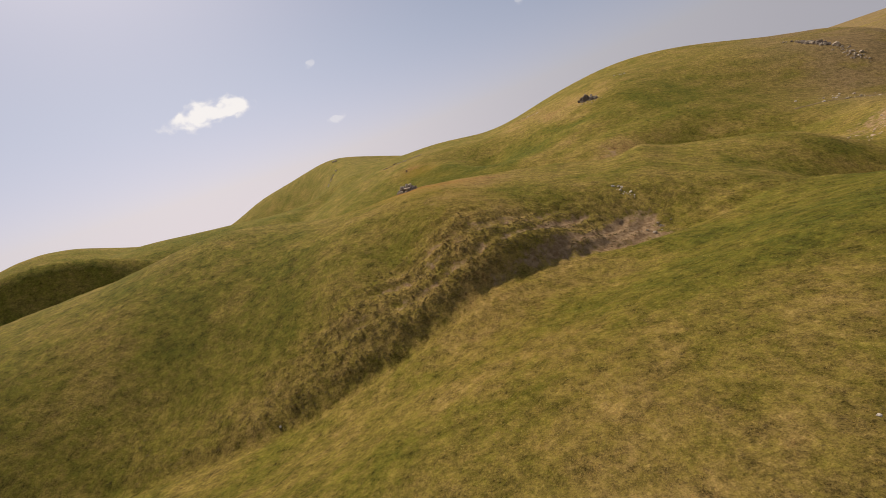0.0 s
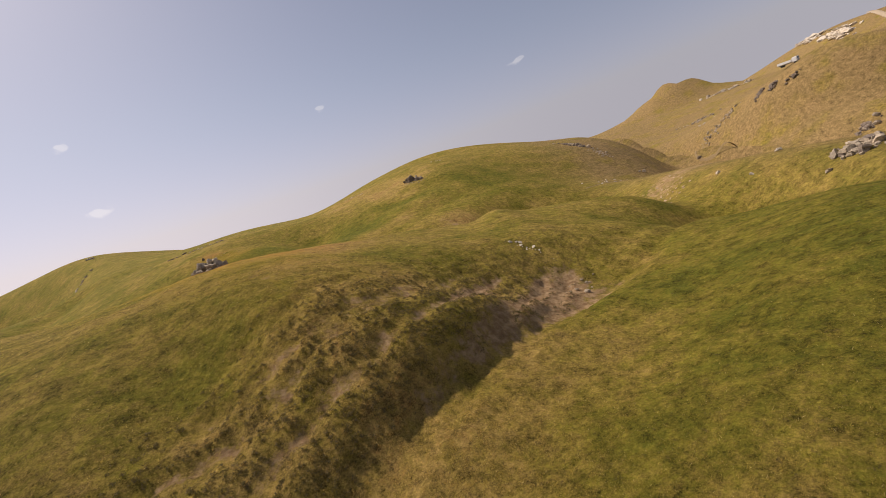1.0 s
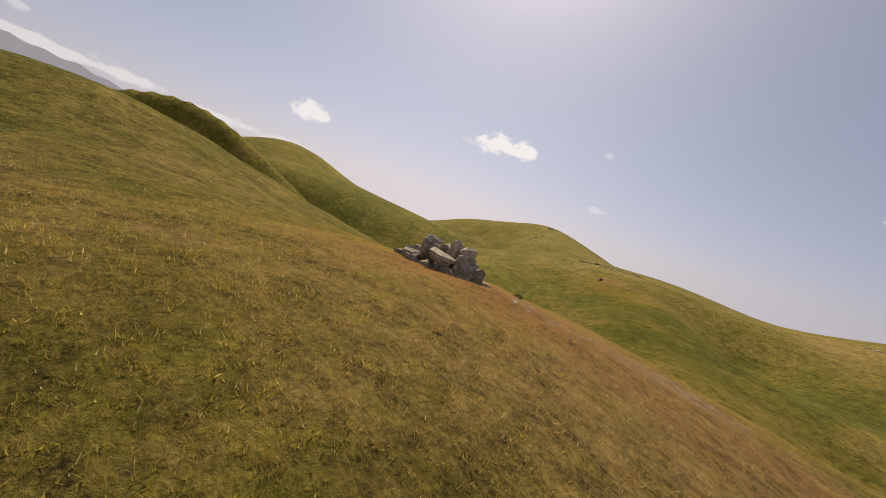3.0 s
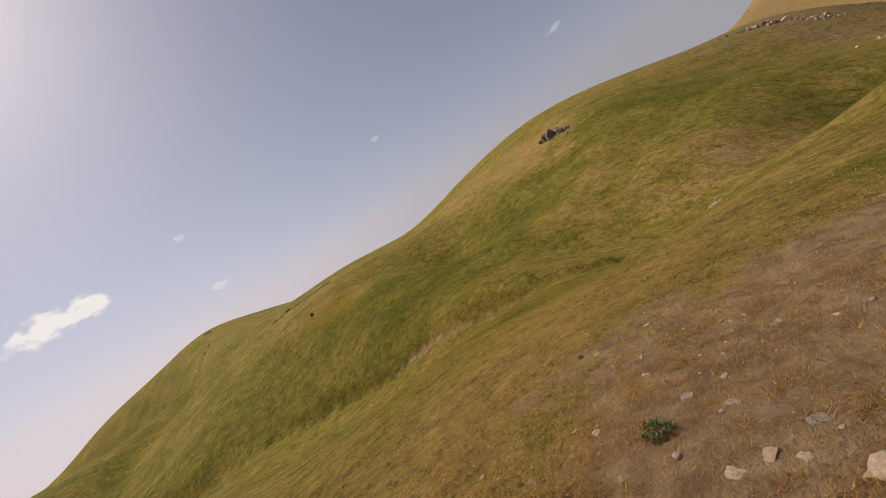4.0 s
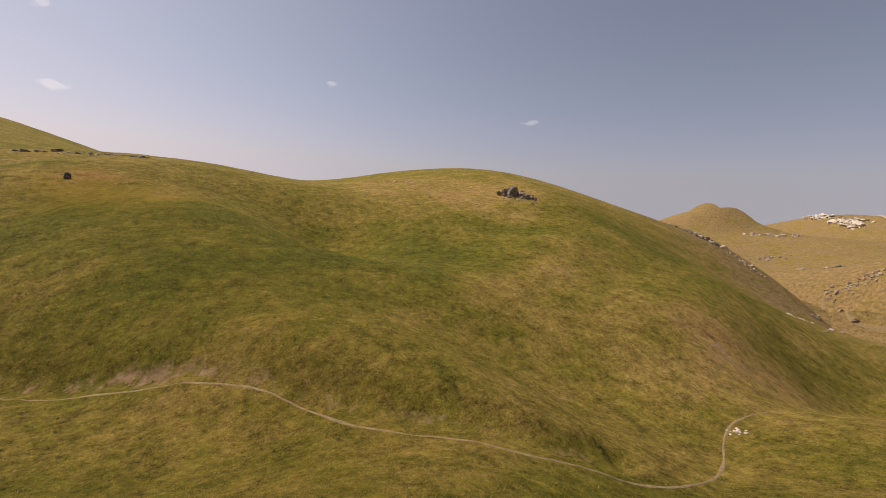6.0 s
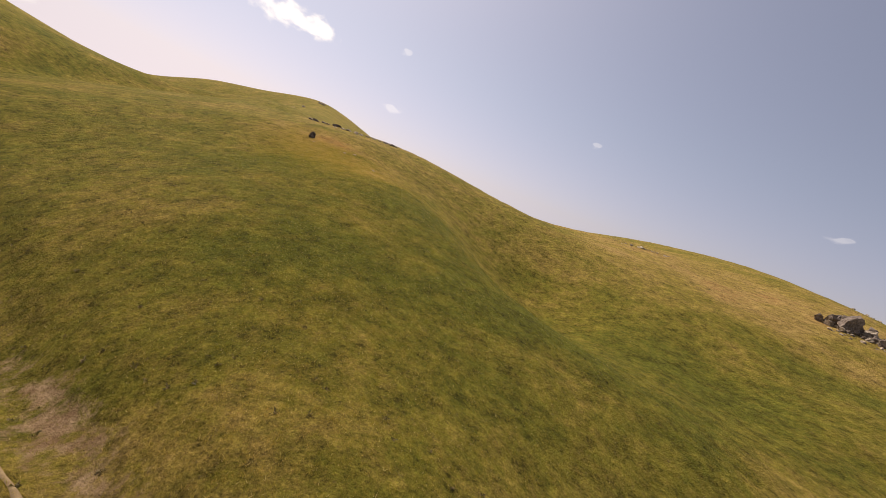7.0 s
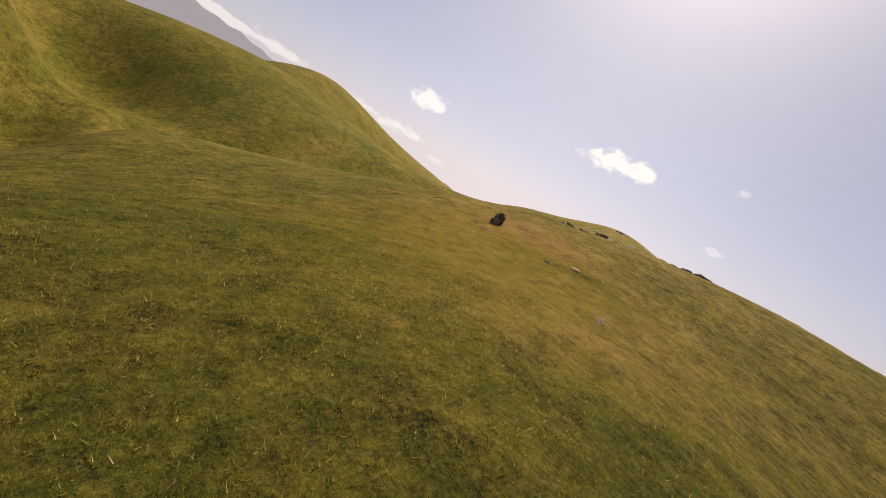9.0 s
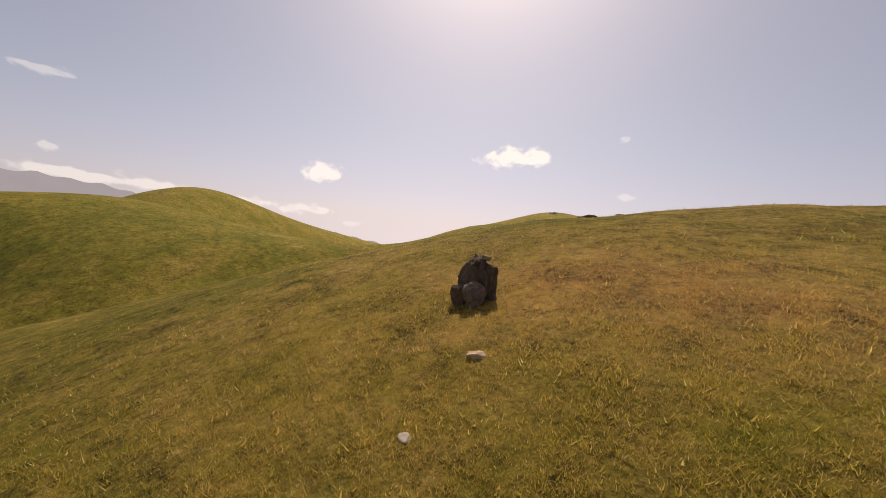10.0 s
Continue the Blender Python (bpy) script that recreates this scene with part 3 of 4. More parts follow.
# ---- stones ----
def rock_mesh(seed, cuts=9, flat=1.0, detail=3, worn=1.0):
    """An angular rock of about unit size: a ball that is cut by planes and roughened."""
    r = random.Random(seed)
    bm = bmesh.new()
    bmesh.ops.create_icosphere(bm, subdivisions=detail, radius=1.0)
    planes = []
    for _ in range(cuts):
        v = Vector((r.gauss(0, 1), r.gauss(0, 1), r.gauss(0, 0.9))).normalized()
        planes.append((v, r.uniform(0.50, 0.82)))
    off = Vector((r.uniform(0, 50), r.uniform(0, 50), r.uniform(0, 50)))
    for v in bm.verts:
        for way, reach in planes:
            over = v.co.dot(way) - reach
            if over > 0:
                v.co -= way * over * 0.96
        v.co += v.co.normalized() * (0.09 * worn * noise.noise(v.co * 2.2 + off) + 0.045 * noise.noise(v.co * 6.0 + off))
        if worn < 1:  # bedding cracks
            v.co *= 1 - 0.07 * max(0.0, math.sin(9 * v.co.z + 2.5 * noise.noise(v.co * 1.5 + off))) ** 6
        v.co.z *= flat
    me = bpy.data.meshes.new("rock")
    bm.to_mesh(me)
    bm.free()
    return me


def crag_mesh(seed, cuts=5, faces=7, flat=1.0):
    """A split block of about unit size: a box with broken-off corners, ledges along its bedding and a rough skin."""
    r = random.Random(seed)
    bm = bmesh.new()
    bmesh.ops.create_cube(bm, size=1.7)
    bmesh.ops.subdivide_edges(bm, edges=list(bm.edges), cuts=cuts, use_grid_fill=True)
    planes = []
    for _ in range(faces):
        v = Vector((r.gauss(0, 1), r.gauss(0, 1), r.gauss(0.25, 0.8))).normalized()
        planes.append((v, r.uniform(0.55, 0.95)))
    off = Vector((r.uniform(0, 50), r.uniform(0, 50), r.uniform(0, 50)))
    ledges = [(r.uniform(0.80, 1.06), r.uniform(-0.07, 0.07), r.uniform(-0.07, 0.07)) for _ in range(12)]
    for v in bm.verts:
        for way, reach in planes:
            over = v.co.dot(way) - reach
            if over > 0:
                v.co -= way * over
        k = int((v.co.z + 0.95 + 0.10 * noise.noise(v.co * 1.3 + off)) * 3.2) % 12
        grow, sx, sy = ledges[k]
        v.co.x, v.co.y = v.co.x * grow + sx, v.co.y * grow + sy
        v.co += v.co.normalized() * (0.16 * noise.noise(v.co * 1.7 + off) + 0.08 * noise.noise(v.co * 5.0 + off))
        v.co.z *= flat
    me = bpy.data.meshes.new("rock")
    bm.to_mesh(me)
    bm.free()
    return me


SHAPES = [crag_mesh(10 + k, 4, 8 + k % 3) for k in range(7)]
BLOCKS = [crag_mesh(80 + k, 8, 7 + k % 3) for k in range(7)]
ROUND = [rock_mesh(120 + k, 9, 1.0, 4, 0.6) for k in range(3)]
SLABS = [crag_mesh(40 + k, 5, 8, 0.42) for k in range(4)]
PEBBLES = [rock_mesh(60 + k, 7, 0.75, 2) for k in range(5)]
stocked = {}


def in_stone(me, mat):
    """The same shape in another stone: one copy of the mesh for each pair."""
    if (me.name, mat.name) not in stocked:
        made = me.copy()
        made.materials.append(mat)
        stocked[me.name, mat.name] = made
    return stocked[me.name, mat.name]


def rock_at(r, name, x, y, size, shapes, mat, parent=None, lift=0.15, tall=1.0, lean=25):
    ob = new(name, in_stone(r.choice(shapes), mat))
    sx, sy, sz = size * r.uniform(0.8, 1.3), size * r.uniform(0.7, 1.1), size * r.uniform(0.6, 1.0) * tall
    m = pose(x, y, ground_z(x, y) + sz * lift, r.uniform(-lean, lean), r.uniform(-lean, lean), r.uniform(0, 360)) @ Matrix.Diagonal((sx, sy, sz, 1))
    if parent:
        ob.parent = parent
        m = parent.matrix_basis.inverted() @ m
    ob.matrix_basis = m
    return ob


def outcrop(name, x, y, label, group=""):
    ob = new(name)
    ob.empty_display_size = 0.5
    ob.matrix_basis = pose(x, y, ground_z(x, y))
    return tagged(ob, label, "rocks", group)


def strew(seed, name, label, x, y, long, wide, turn, count, low, high, mats, shapes=None, group="rock heaps", lift=0.15, tall=1.0):
    """Rocks lying in an oval, as the parts of one heap; most of them near its middle."""
    r = random.Random(seed)
    heap = outcrop(name, x, y, label, group)
    a = radians(turn)
    for _ in range(count):
        p, q = r.gauss(0, 0.42) * long, r.gauss(0, 0.42) * wide
        size = low + (high - low) * r.random() ** 2.2
        rock_at(r, "rock", x + p * math.cos(a) - q * math.sin(a), y + p * math.sin(a) + q * math.cos(a), size, shapes or SHAPES, r.choice(mats), heap, lift, tall)
    return heap


DARK_A, DARK_B, DARK_C = (191.0, 121.0), (187.6, 114.4), (186.0, 107.2)

# the outcrop on the first crest: upright split blocks behind a pale ledge that overhangs a dark hollow
r = random.Random(5)
crest = outcrop("rock_outcrop", -11.5, 67.1, "pale lichened rock outcrop of split blocks on a grassy crest")
for a, b, z, sx, sy, sz, turn, tilt, shape, mat in (
        (0.95, 0.0, 0.35, 0.60, 0.58, 0.58, 20, -14, BLOCKS[0], weathered), (1.52, -0.1, 0.12, 0.28, 0.40, 0.42, 35, -10, BLOCKS[1], weathered), (0.05, -0.45, 0.48, 0.60, 0.50, 0.22, 5, 7, BLOCKS[2], lichened),
        (0.10, -0.10, 0.08, 0.50, 0.42, 0.30, 60, 0, BLOCKS[3], weathered), (-0.55, 0.25, 0.62, 0.44, 0.34, 0.46, 30, 24, BLOCKS[4], weathered), (0.35, 0.35, 0.80, 0.40, 0.40, 0.46, 70, 14, ROUND[1], lichened),
        (0.85, 0.35, 0.82, 0.48, 0.44, 0.42, 15, 10, ROUND[0], lichened), (-1.05, -0.3, 0.28, 0.34, 0.34, 0.17, 10, 4, BLOCKS[6], lichened), (-1.08, -0.35, 0.05, 0.42, 0.38, 0.18, 50, 3, BLOCKS[2], lichened),
        (-1.55, 0.1, 0.10, 0.34, 0.30, 0.15, 80, 6, BLOCKS[1], weathered), (-1.35, 0.35, 0.25, 0.30, 0.30, 0.26, 25, 12, BLOCKS[0], weathered), (-0.1, 0.75, 0.45, 0.68, 0.50, 0.60, 100, -6, BLOCKS[3], weathered),
        (0.62, 0.95, 0.35, 0.60, 0.50, 0.52, 140, 8, BLOCKS[4], lichened), (-0.85, 0.75, 0.25, 0.50, 0.46, 0.42, 10, 10, BLOCKS[5], weathered), (1.25, 0.65, 0.25, 0.46, 0.40, 0.46, 75, -8, BLOCKS[6], weathered),
        (0.45, -0.62, 0.06, 0.36, 0.28, 0.20, 15, 8, BLOCKS[1], lichened), (-0.45, -0.55, 0.08, 0.30, 0.26, 0.18, 95, 5, BLOCKS[0], lichened), (1.9, 0.3, 0.02, 0.26, 0.22, 0.16, 40, 6, BLOCKS[2], lichened),
        (-0.1, 1.45, 0.05, 0.42, 0.34, 0.26, 65, 9, BLOCKS[3], lichened), (0.9, 1.5, 0.04, 0.36, 0.34, 0.24, 20, -7, BLOCKS[5], lichened)):
    x, y = -11.5 + 0.91 * a - 0.41 * b, 67.1 + 0.41 * a + 0.91 * b
    ob = new("rock", in_stone(shape, mat))
    ob.parent = crest
    ob.matrix_basis = crest.matrix_basis.inverted() @ pose(x, y, ground_z(x, y) + 1.05 * z, tilt, r.uniform(-8, 8), turn) @ Matrix.Diagonal((sx, sy, 1.1 * sz, 1))

strew(7, "rock_outcrop", "dark jagged slate outcrop breaking out of a hillside", 46.3, 153.6, 3.5, 1.5, -56, 70, 0.22, 0.72, (slate, slate, weathered_dark, weathered), SHAPES, lift=0.45, tall=1.4)
strew(31, "rock_outcrop", "jagged dark slate crown of a hillside outcrop", 45.6, 154.6, 1.9, 1.0, -56, 16, 0.6, 1.1, (slate, weathered_dark, slate), BLOCKS, lift=0.95, tall=1.3)
strew(8, "rock_scatter", "loose grey stones below a hillside outcrop", 46.6, 151.0, 5.0, 2.5, -40, 34, 0.12, 0.4, (slate, weathered, lichened), PEBBLES)
strew(9, "rock_heap", "long heap of grey boulders on a dry shoulder", 125.2, 159.5, 9.5, 2.0, -80, 60, 0.35, 1.1, (slate, weathered, lichened), lift=0.25)
strew(10, "rock_heap", "pale rubble running down a dry slope", 125.0, 146.5, 7, 2.6, -105, 44, 0.2, 0.65, (lichened, lichened, weathered))
strew(11, "rock_heap", "big heap of grey boulders on a bare slope", 69.4, 47.2, 3.6, 3.0, -45, 80, 0.22, 0.85, (weathered, weathered, slate, lichened), SHAPES, lift=0.3, tall=1.1)
strew(29, "rock_heap", "small heap of grey boulders on a dry slope", 160, 80, 5.0, 2.0, -60, 24, 0.4, 1.1, (weathered, slate), SHAPES, lift=0.25)
strew(12, "rock_heap", "dark boulders on a far dry slope", DARK_A[0], DARK_A[1], 2.4, 2.4, -70, 22, 0.4, 1.1, (slate,))
strew(13, "rock_heap", "dark boulders on a far dry slope", DARK_B[0], DARK_B[1], 2.2, 2.0, -70, 18, 0.4, 1.0, (slate,))
strew(14, "rock_heap", "dark boulders on a far dry slope", DARK_C[0], DARK_C[1], 2.8, 1.0, -70, 14, 0.3, 0.8, (slate,))
strew(15, "rock_scatter", "pale limestone ledges and rubble on a far slope", 388, 250, 26, 5, -36, 60, 0.6, 2.2, (lichened, chalk, weathered))
strew(16, "rock_scatter", "rubble on a far dry slope", 280, 204, 16, 8, -40, 50, 0.4, 1.2, (lichened, weathered, slate))
strew(17, "rock_scatter", "scattered rubble on a far dry slope", 196, 144, 12, 5, -60, 70, 0.25, 0.8, (lichened, weathered))
strew(18, "rock_scatter", "scattered dark boulders on a far dry slope", 235, 150, 30, 14, -40, 50, 0.4, 1.3, (slate, weathered, lichened))
strew(19, "rock_scatter", "loose stones in a dry hollow", 104, 122, 12, 7, 0, 40, 0.12, 0.5, (lichened, chalk), PEBBLES)
strew(20, "rock_scatter", "white stones beside a footpath", 21.9, 99.1, 1.0, 0.4, -30, 16, 0.08, 0.22, (chalk,), PEBBLES)
strew(21, "rock_scatter", "pale stones in a washed gully head", 18.0, 47.4, 2.4, 1.0, 20, 14, 0.08, 0.3, (lichened, weathered), PEBBLES)
strew(22, "rock_scatter", "pale stones on the brow of a washed slope", 17.6, 54.0, 2.4, 1.0, -70, 16, 0.08, 0.28, (chalk,), PEBBLES)
strew(23, "rock_scatter", "pale broken stones on a hilltop", 28.6, 177.0, 4.0, 0.9, -15, 22, 0.12, 0.42, (chalk, lichened), SLABS)
strew(24, "rock_scatter", "small stones on a hilltop", 67.0, 174.4, 1.8, 0.9, -30, 9, 0.15, 0.45, (chalk, lichened), SHAPES)
strew(25, "limestone_scar", "bare white limestone scar near a hilltop", 803, 362, 24, 12, 49, 60, 2.5, 7.0, (chalk,), SLABS, lift=0.05)
strew(26, "limestone_scar", "bare white limestone scar near a hilltop", 758, 308, 28, 14, 49, 70, 2.5, 7.5, (chalk,), SLABS, lift=0.05)
strew(27, "rock_scatter", "reddish stones on a bare slope", 73, 80, 13, 5, 30, 50, 0.10, 0.35, (rosy, rosy, lichened), PEBBLES)
strew(28, "rock_scatter", "pale stones on a far hillside", -94, 280, 14, 1.2, 84, 26, 0.3, 0.8, (chalk, lichened))
strew(30, "rock_scatter", "low grey rocks on a far hilltop", -106, 337, 7, 2.5, -40, 14, 0.4, 1.1, (weathered, lichened))

# rocks along the saddle, in a broken line
for k, (x, y, size, mat) in enumerate(((-36.6, 178.2, 0.74, slate), (-35.2, 177.4, 0.90, slate), (-33.9, 177.8, 0.66, slate), (-31.6, 178.4, 1.14, boulder_mat), (-32.7, 177.0, 0.60, weathered), (-29.6, 176.4, 0.66, weathered),
                                       (-28.3, 175.8, 0.84, weathered), (-27.0, 176.1, 0.72, lichened), (-25.7, 175.2, 0.90, weathered), (-24.4, 175.0, 0.66, lichened), (-23.0, 174.6, 0.72, weathered), (-21.8, 174.0, 0.54, lichened),
                                       (-20.6, 173.7, 0.90, slate), (-19.4, 173.2, 0.84, slate), (-18.5, 172.8, 0.60, weathered), (-26.2, 174.0, 0.42, lichened), (-30.6, 175.2, 0.42, lichened), (-22.4, 173.0, 0.36, lichened))):
    ob = rock_at(random.Random(90 + k), "saddle_rock", x, y, 0.78 * size, SHAPES, mat, lift=0.1, tall=0.55, lean=12)
    tagged(ob, "weathered grey rock on a grassy saddle" if mat != boulder_mat else "dark rounded boulder on a grassy saddle", "rock", "rocks along the saddle")

# the boulder at the end of the flight: a dark upright block with smaller ones leaning on it
standing = outcrop("boulder", -23.45, 151.2, "dark brown split boulder standing in dry grass")
for a, b, z, sx, sy, sz, turn, tilt, shape, mat in (
        (-0.07, 0.12, 0.27, 0.27, 0.25, 0.36, 20, 8, ROUND[1], boulder_mat), (0.17, 0.10, 0.36, 0.12, 0.22, 0.42, 35, 5, BLOCKS[4], boulder_mat), (0.27, 0.0, 0.24, 0.07, 0.16, 0.34, 40, -4, BLOCKS[1], boulder_mat),
        (0.04, -0.18, 0.17, 0.20, 0.15, 0.23, 10, -8, ROUND[2], weathered_dark), (-0.20, -0.02, 0.15, 0.14, 0.15, 0.26, 60, 10, ROUND[0], boulder_mat), (0.06, 0.16, 0.62, 0.17, 0.15, 0.12, 15, 16, BLOCKS[3], boulder_mat),
        (0.20, 0.10, 0.70, 0.09, 0.12, 0.05, 30, 10, BLOCKS[2], weathered)):
    x, y = -23.45 + 0.81 * a - 0.59 * b, 151.2 + 0.59 * a + 0.81 * b
    ob = new("rock", in_stone(shape, mat))
    ob.parent = standing
    ob.matrix_basis = standing.matrix_basis.inverted() @ pose(x, y, ground_z(x, y) + 0.92 * z, tilt, 0, turn + 36) @ Matrix.Diagonal((sx, sy, sz, 1))

# single stones in the grass
for k, (x, y, size, mat, label) in enumerate((
        (-22.4, 149.9, 0.17, rosy, "rosy flat stone half sunk in dry grass"), (-22.1, 148.5, 0.075, chalk, "small pale stone in dry grass"), (-18.65, 150.3, 0.26, rosy, "flat rosy slab sunk in dry grass"),
        (-17.85, 151.35, 0.26, rosy, "flat rosy slab sunk in dry grass"), (-13.9, 147.2, 0.24, lichened, "flat pale stone in dry grass"), (-14.2, 147.7, 0.12, lichened, "flat pale stone in dry grass"))):
    tagged(rock_at(random.Random(140 + k), "stone", x, y, size, PEBBLES, mat, lift=0.0, lean=8, tall=0.7), label, "stone", "stones in the grass")
r = random.Random(77)
spots = [(-7.8, 72.3, 0.085), (-8.0, 70.6, 0.10), (-7.7, 69.4, 0.08), (-8.2, 69.5, 0.11), (-8.1, 68.9, 0.12), (-9.3, 70.0, 0.10), (-8.9, 69.2, 0.08), (-8.0, 68.1, 0.13), (-8.5, 67.9, 0.12),
         (-8.9, 68.2, 0.18), (-8.3, 67.4, 0.30), (-9.8, 68.2, 0.15), (-9.1, 67.6, 0.18), (-7.7, 67.3, 0.18), (-6.7, 72.1, 0.085), (-6.7, 71.1, 0.05), (-6.6, 70.9, 0.05), (-6.4, 70.6, 0.05), (-7.8, 72.1, 0.06),
         (-7.7, 72.0, 0.05), (-8.3, 71.4, 0.06), (-2.1, 70.6, 0.16), (-5.1, 70.5, 0.12), (-6.3, 69.7, 0.08), (-8.6, 68.1, 0.13), (-7.1, 73.2, 0.05), (-7.3, 70.2, 0.06), (-9.6, 69.1, 0.07)]
spots += [(r.gauss(-7.3, 2.2), r.gauss(70.4, 1.9), 0.02 + 0.05 * r.random() ** 2) for _ in range(110)]
for x, y, size in spots:
    tagged(rock_at(r, "stone", x, y, 0.85 * size, PEBBLES if size < 0.06 else SLABS, r.choice((weathered, lichened, rosy, rosy)), lift=0.1 if size < 0.06 else -0.22, lean=8), "pale stone lying on the stony crest", "stone", "stones on the crest")
for x, y, size, mat, label in ((125.7, 128.9, 0.9, lichened, "pale block in a dry hollow"), (124.2, 129.6, 0.6, weathered, "grey boulder beside a track"), (77.2, 60.8, 0.55, chalk, "white flat block on a dry slope"),
                               (68.4, 60.7, 0.4, chalk, "white flat block on a dry slope"), (71.8, 68.1, 0.5, chalk, "white block in a dry valley"), (136, 64, 0.8, chalk, "white flat block on a dry slope"),
                               (161.5, 131.5, 0.9, slate, "dark boulder beside a track bend"), (-21.9, 28.4, 0.13, chalk, "small white stone over a gully"), (10.0, 12.4, 0.08, chalk, "small white stone in the grass")):
    tagged(rock_at(r, "block", x, y, size, SHAPES, mat, lift=0.3), label, "rock", "blocks in the hollow")


# ---- grass and scrub ----
def blades(seed, x, y, count, low, high, wide, sway=0.55):
    """Single blades in tufts round the places x, y: corners and faces."""
    r = np.random.RandomState(seed)
    n = len(x) * count
    bx, by = np.repeat(x, count) + r.normal(0, 0.035, n), np.repeat(y, count) + r.normal(0, 0.035, n)
    bz = height(bx, by) - 0.01
    tall, a, b = r.uniform(low, high, n), r.uniform(0, math.tau, n), r.uniform(0, math.tau, n)
    lean = r.uniform(0.1, sway, n) * tall
    w = wide * r.uniform(0.6, 1.3, n)
    base = np.stack([bx, by, bz], 1)
    side = np.stack([np.cos(a) * w, np.sin(a) * w, np.zeros(n)], 1)
    tip = base + np.stack([np.cos(b) * lean, np.sin(b) * lean, tall], 1)
    co = np.stack([base - side, base + side, tip], 1).reshape(-1, 3)
    return co, np.arange(3 * n).reshape(-1, 3), np.repeat(dryness(bx, by), 3)


def along(seed, line, spread, count):
    r = np.random.RandomState(seed)
    P = np.array(line, float)
    length = np.hypot(*np.diff(P, axis=0).T)
    k = r.choice(len(length), count, p=length / length.sum())
    t = r.uniform(0, 1, count)
    p = P[k] + (P[k + 1] - P[k]) * t[:, None] + r.normal(0, spread, (count, 2))
    keep = r.uniform(0, 1, count) > 0.75 * bareness(p[:, 0], p[:, 1]) + 0.45 * (wave(p[:, 0], p[:, 1], 0.8, 31) + 0.6 * wave(p[:, 0], p[:, 1], 0.33, 32))
    return p[keep, 0], p[keep, 1]


STRETCH = ((2, 14), (-1, 30), (-4, 44), (-6, 52), (-11, 64), (-9, 72), (-5, 84), (-4, 98), (-4, 112), (-7, 124), (-12, 134), (-18, 143), (-22, 150))


def meadow(name, seed, line, spread, count, tuft, low, high, wide, label, sway=0.55):
    x, y = along(seed, line, spread, count)
    co, faces, dry = blades(seed + 1, x, y, tuft, low, high, wide, sway)
    tagged(sheet(name, co, faces, grass_mat, (("dry", dry),), False), label, "grass", kind="stuff")


meadow("grass", 300, STRETCH, 4.0, 120000, 5, 0.03, 0.085, 0.006, "short green and straw-dry steppe grass", 1.3)
meadow("grass", 310, STRETCH, 10.0, 90000, 5, 0.04, 0.10, 0.009, "short green and straw-dry steppe grass", 1.3)
meadow("grass", 320, ((-17, 143), (-22, 151)), 3.6, 110000, 6, 0.018, 0.055, 0.0036, "thick dry grass round a boulder", 1.5)
meadow("grass", 330, ((-11, 67), (-5, 72)), 3.6, 26000, 6, 0.018, 0.06, 0.0042, "thin dry grass on a stony crest", 1.5)


def scrub(name, seed, spots, leaf, radius, count, mat, label, kind="", group=""):
    """Low plants: many small leaves round each place, thinning outwards."""
    r = np.random.RandomState(seed)
    out = []
    for x, y, big in spots:
        n = int(count * big)
        v = r.normal(0, 1, (n, 3))
        v *= (radius * big * r.uniform(0.3, 1, n) ** 0.5 / np.linalg.norm(v, axis=1))[:, None]
        v[:, 2] = np.abs(v[:, 2]) * 0.8
        c = v + (x, y, ground_z(x, y) - 0.02)
        for s in (1, -1):
            d1, d2 = r.normal(0, leaf * 0.5, (n, 3)), r.normal(0, leaf * 0.5, (n, 3))
            out.append(np.stack([c, c + d1, c + d2], 1) if s > 0 else np.stack([c + d1 * 0.2, c + d1 + d2, c + d2], 1))
    co = np.concatenate(out).reshape(-1, 3)
    return tagged(sheet(name, co, np.arange(len(co)).reshape(-1, 3), mat, (), False), label, "plant", group, kind)


for k, (x, y, big) in enumerate(((-8.9, 69.2, 1.6), (-11.1, 68.0, 0.9), (-10.2, 68.4, 0.6), (-8.0, 72.6, 0.5))):
    scrub("weed", 400 + k, ((x, y, big),), 0.035, 0.13, 220, leaf_mat, "small dark green leafy weed among stones", group="weeds on the crest")
r = np.random.RandomState(9)
spots = []
while len(spots) < 3400:
    x = r.normal(-2, 12)
    y = 42 + 0.45 * x + r.normal(0, 4.5)
    foot = np.interp(x, [q[0] for q in CREASE], [q[1] for q in CREASE])
    low_band = 1.1 * math.exp(-((y - foot - 2.0) / 2.6) ** 2) * (x < 14)
    if y > foot + 0.4 and max(0.7 * washed(x, y), low_band) > r.uniform(0.1, 1.1) and rills(x, y) < 0.5:
        spots.append((x, y, r.uniform(0.4, 1.1)))
scrub("gully_scrub", 430, spots, 0.055, 0.14, 30, scrub_mat, "low brown dry scrub on a washed gully slope", "stuff")
x, y = r.uniform(-30, 26, 700), r.uniform(96, 132, 700)
keep = (away(x, y, VALLEY) < 9) & (away(x, y, VALLEY) > 1.0) & (y > 100 - 0.45 * x)
scrub("hill_scrub", 440, [(a, b, r.uniform(0.2, 0.5)) for a, b in zip(x[keep], y[keep])], 0.07, 0.2, 40, scrub_mat, "low brown scrub at the foot of a hill", "stuff")


# ---- the lorry on the far road ----
def box(sx, sy, sz, soft=0.06):
    bm = bmesh.new()
    bmesh.ops.create_cube(bm, size=1)
    bmesh.ops.scale(bm, vec=(sx, sy, sz), verts=bm.verts)
    bmesh.ops.bevel(bm, geom=list(bm.edges), offset=soft, segments=2, affect="EDGES")
    return bm


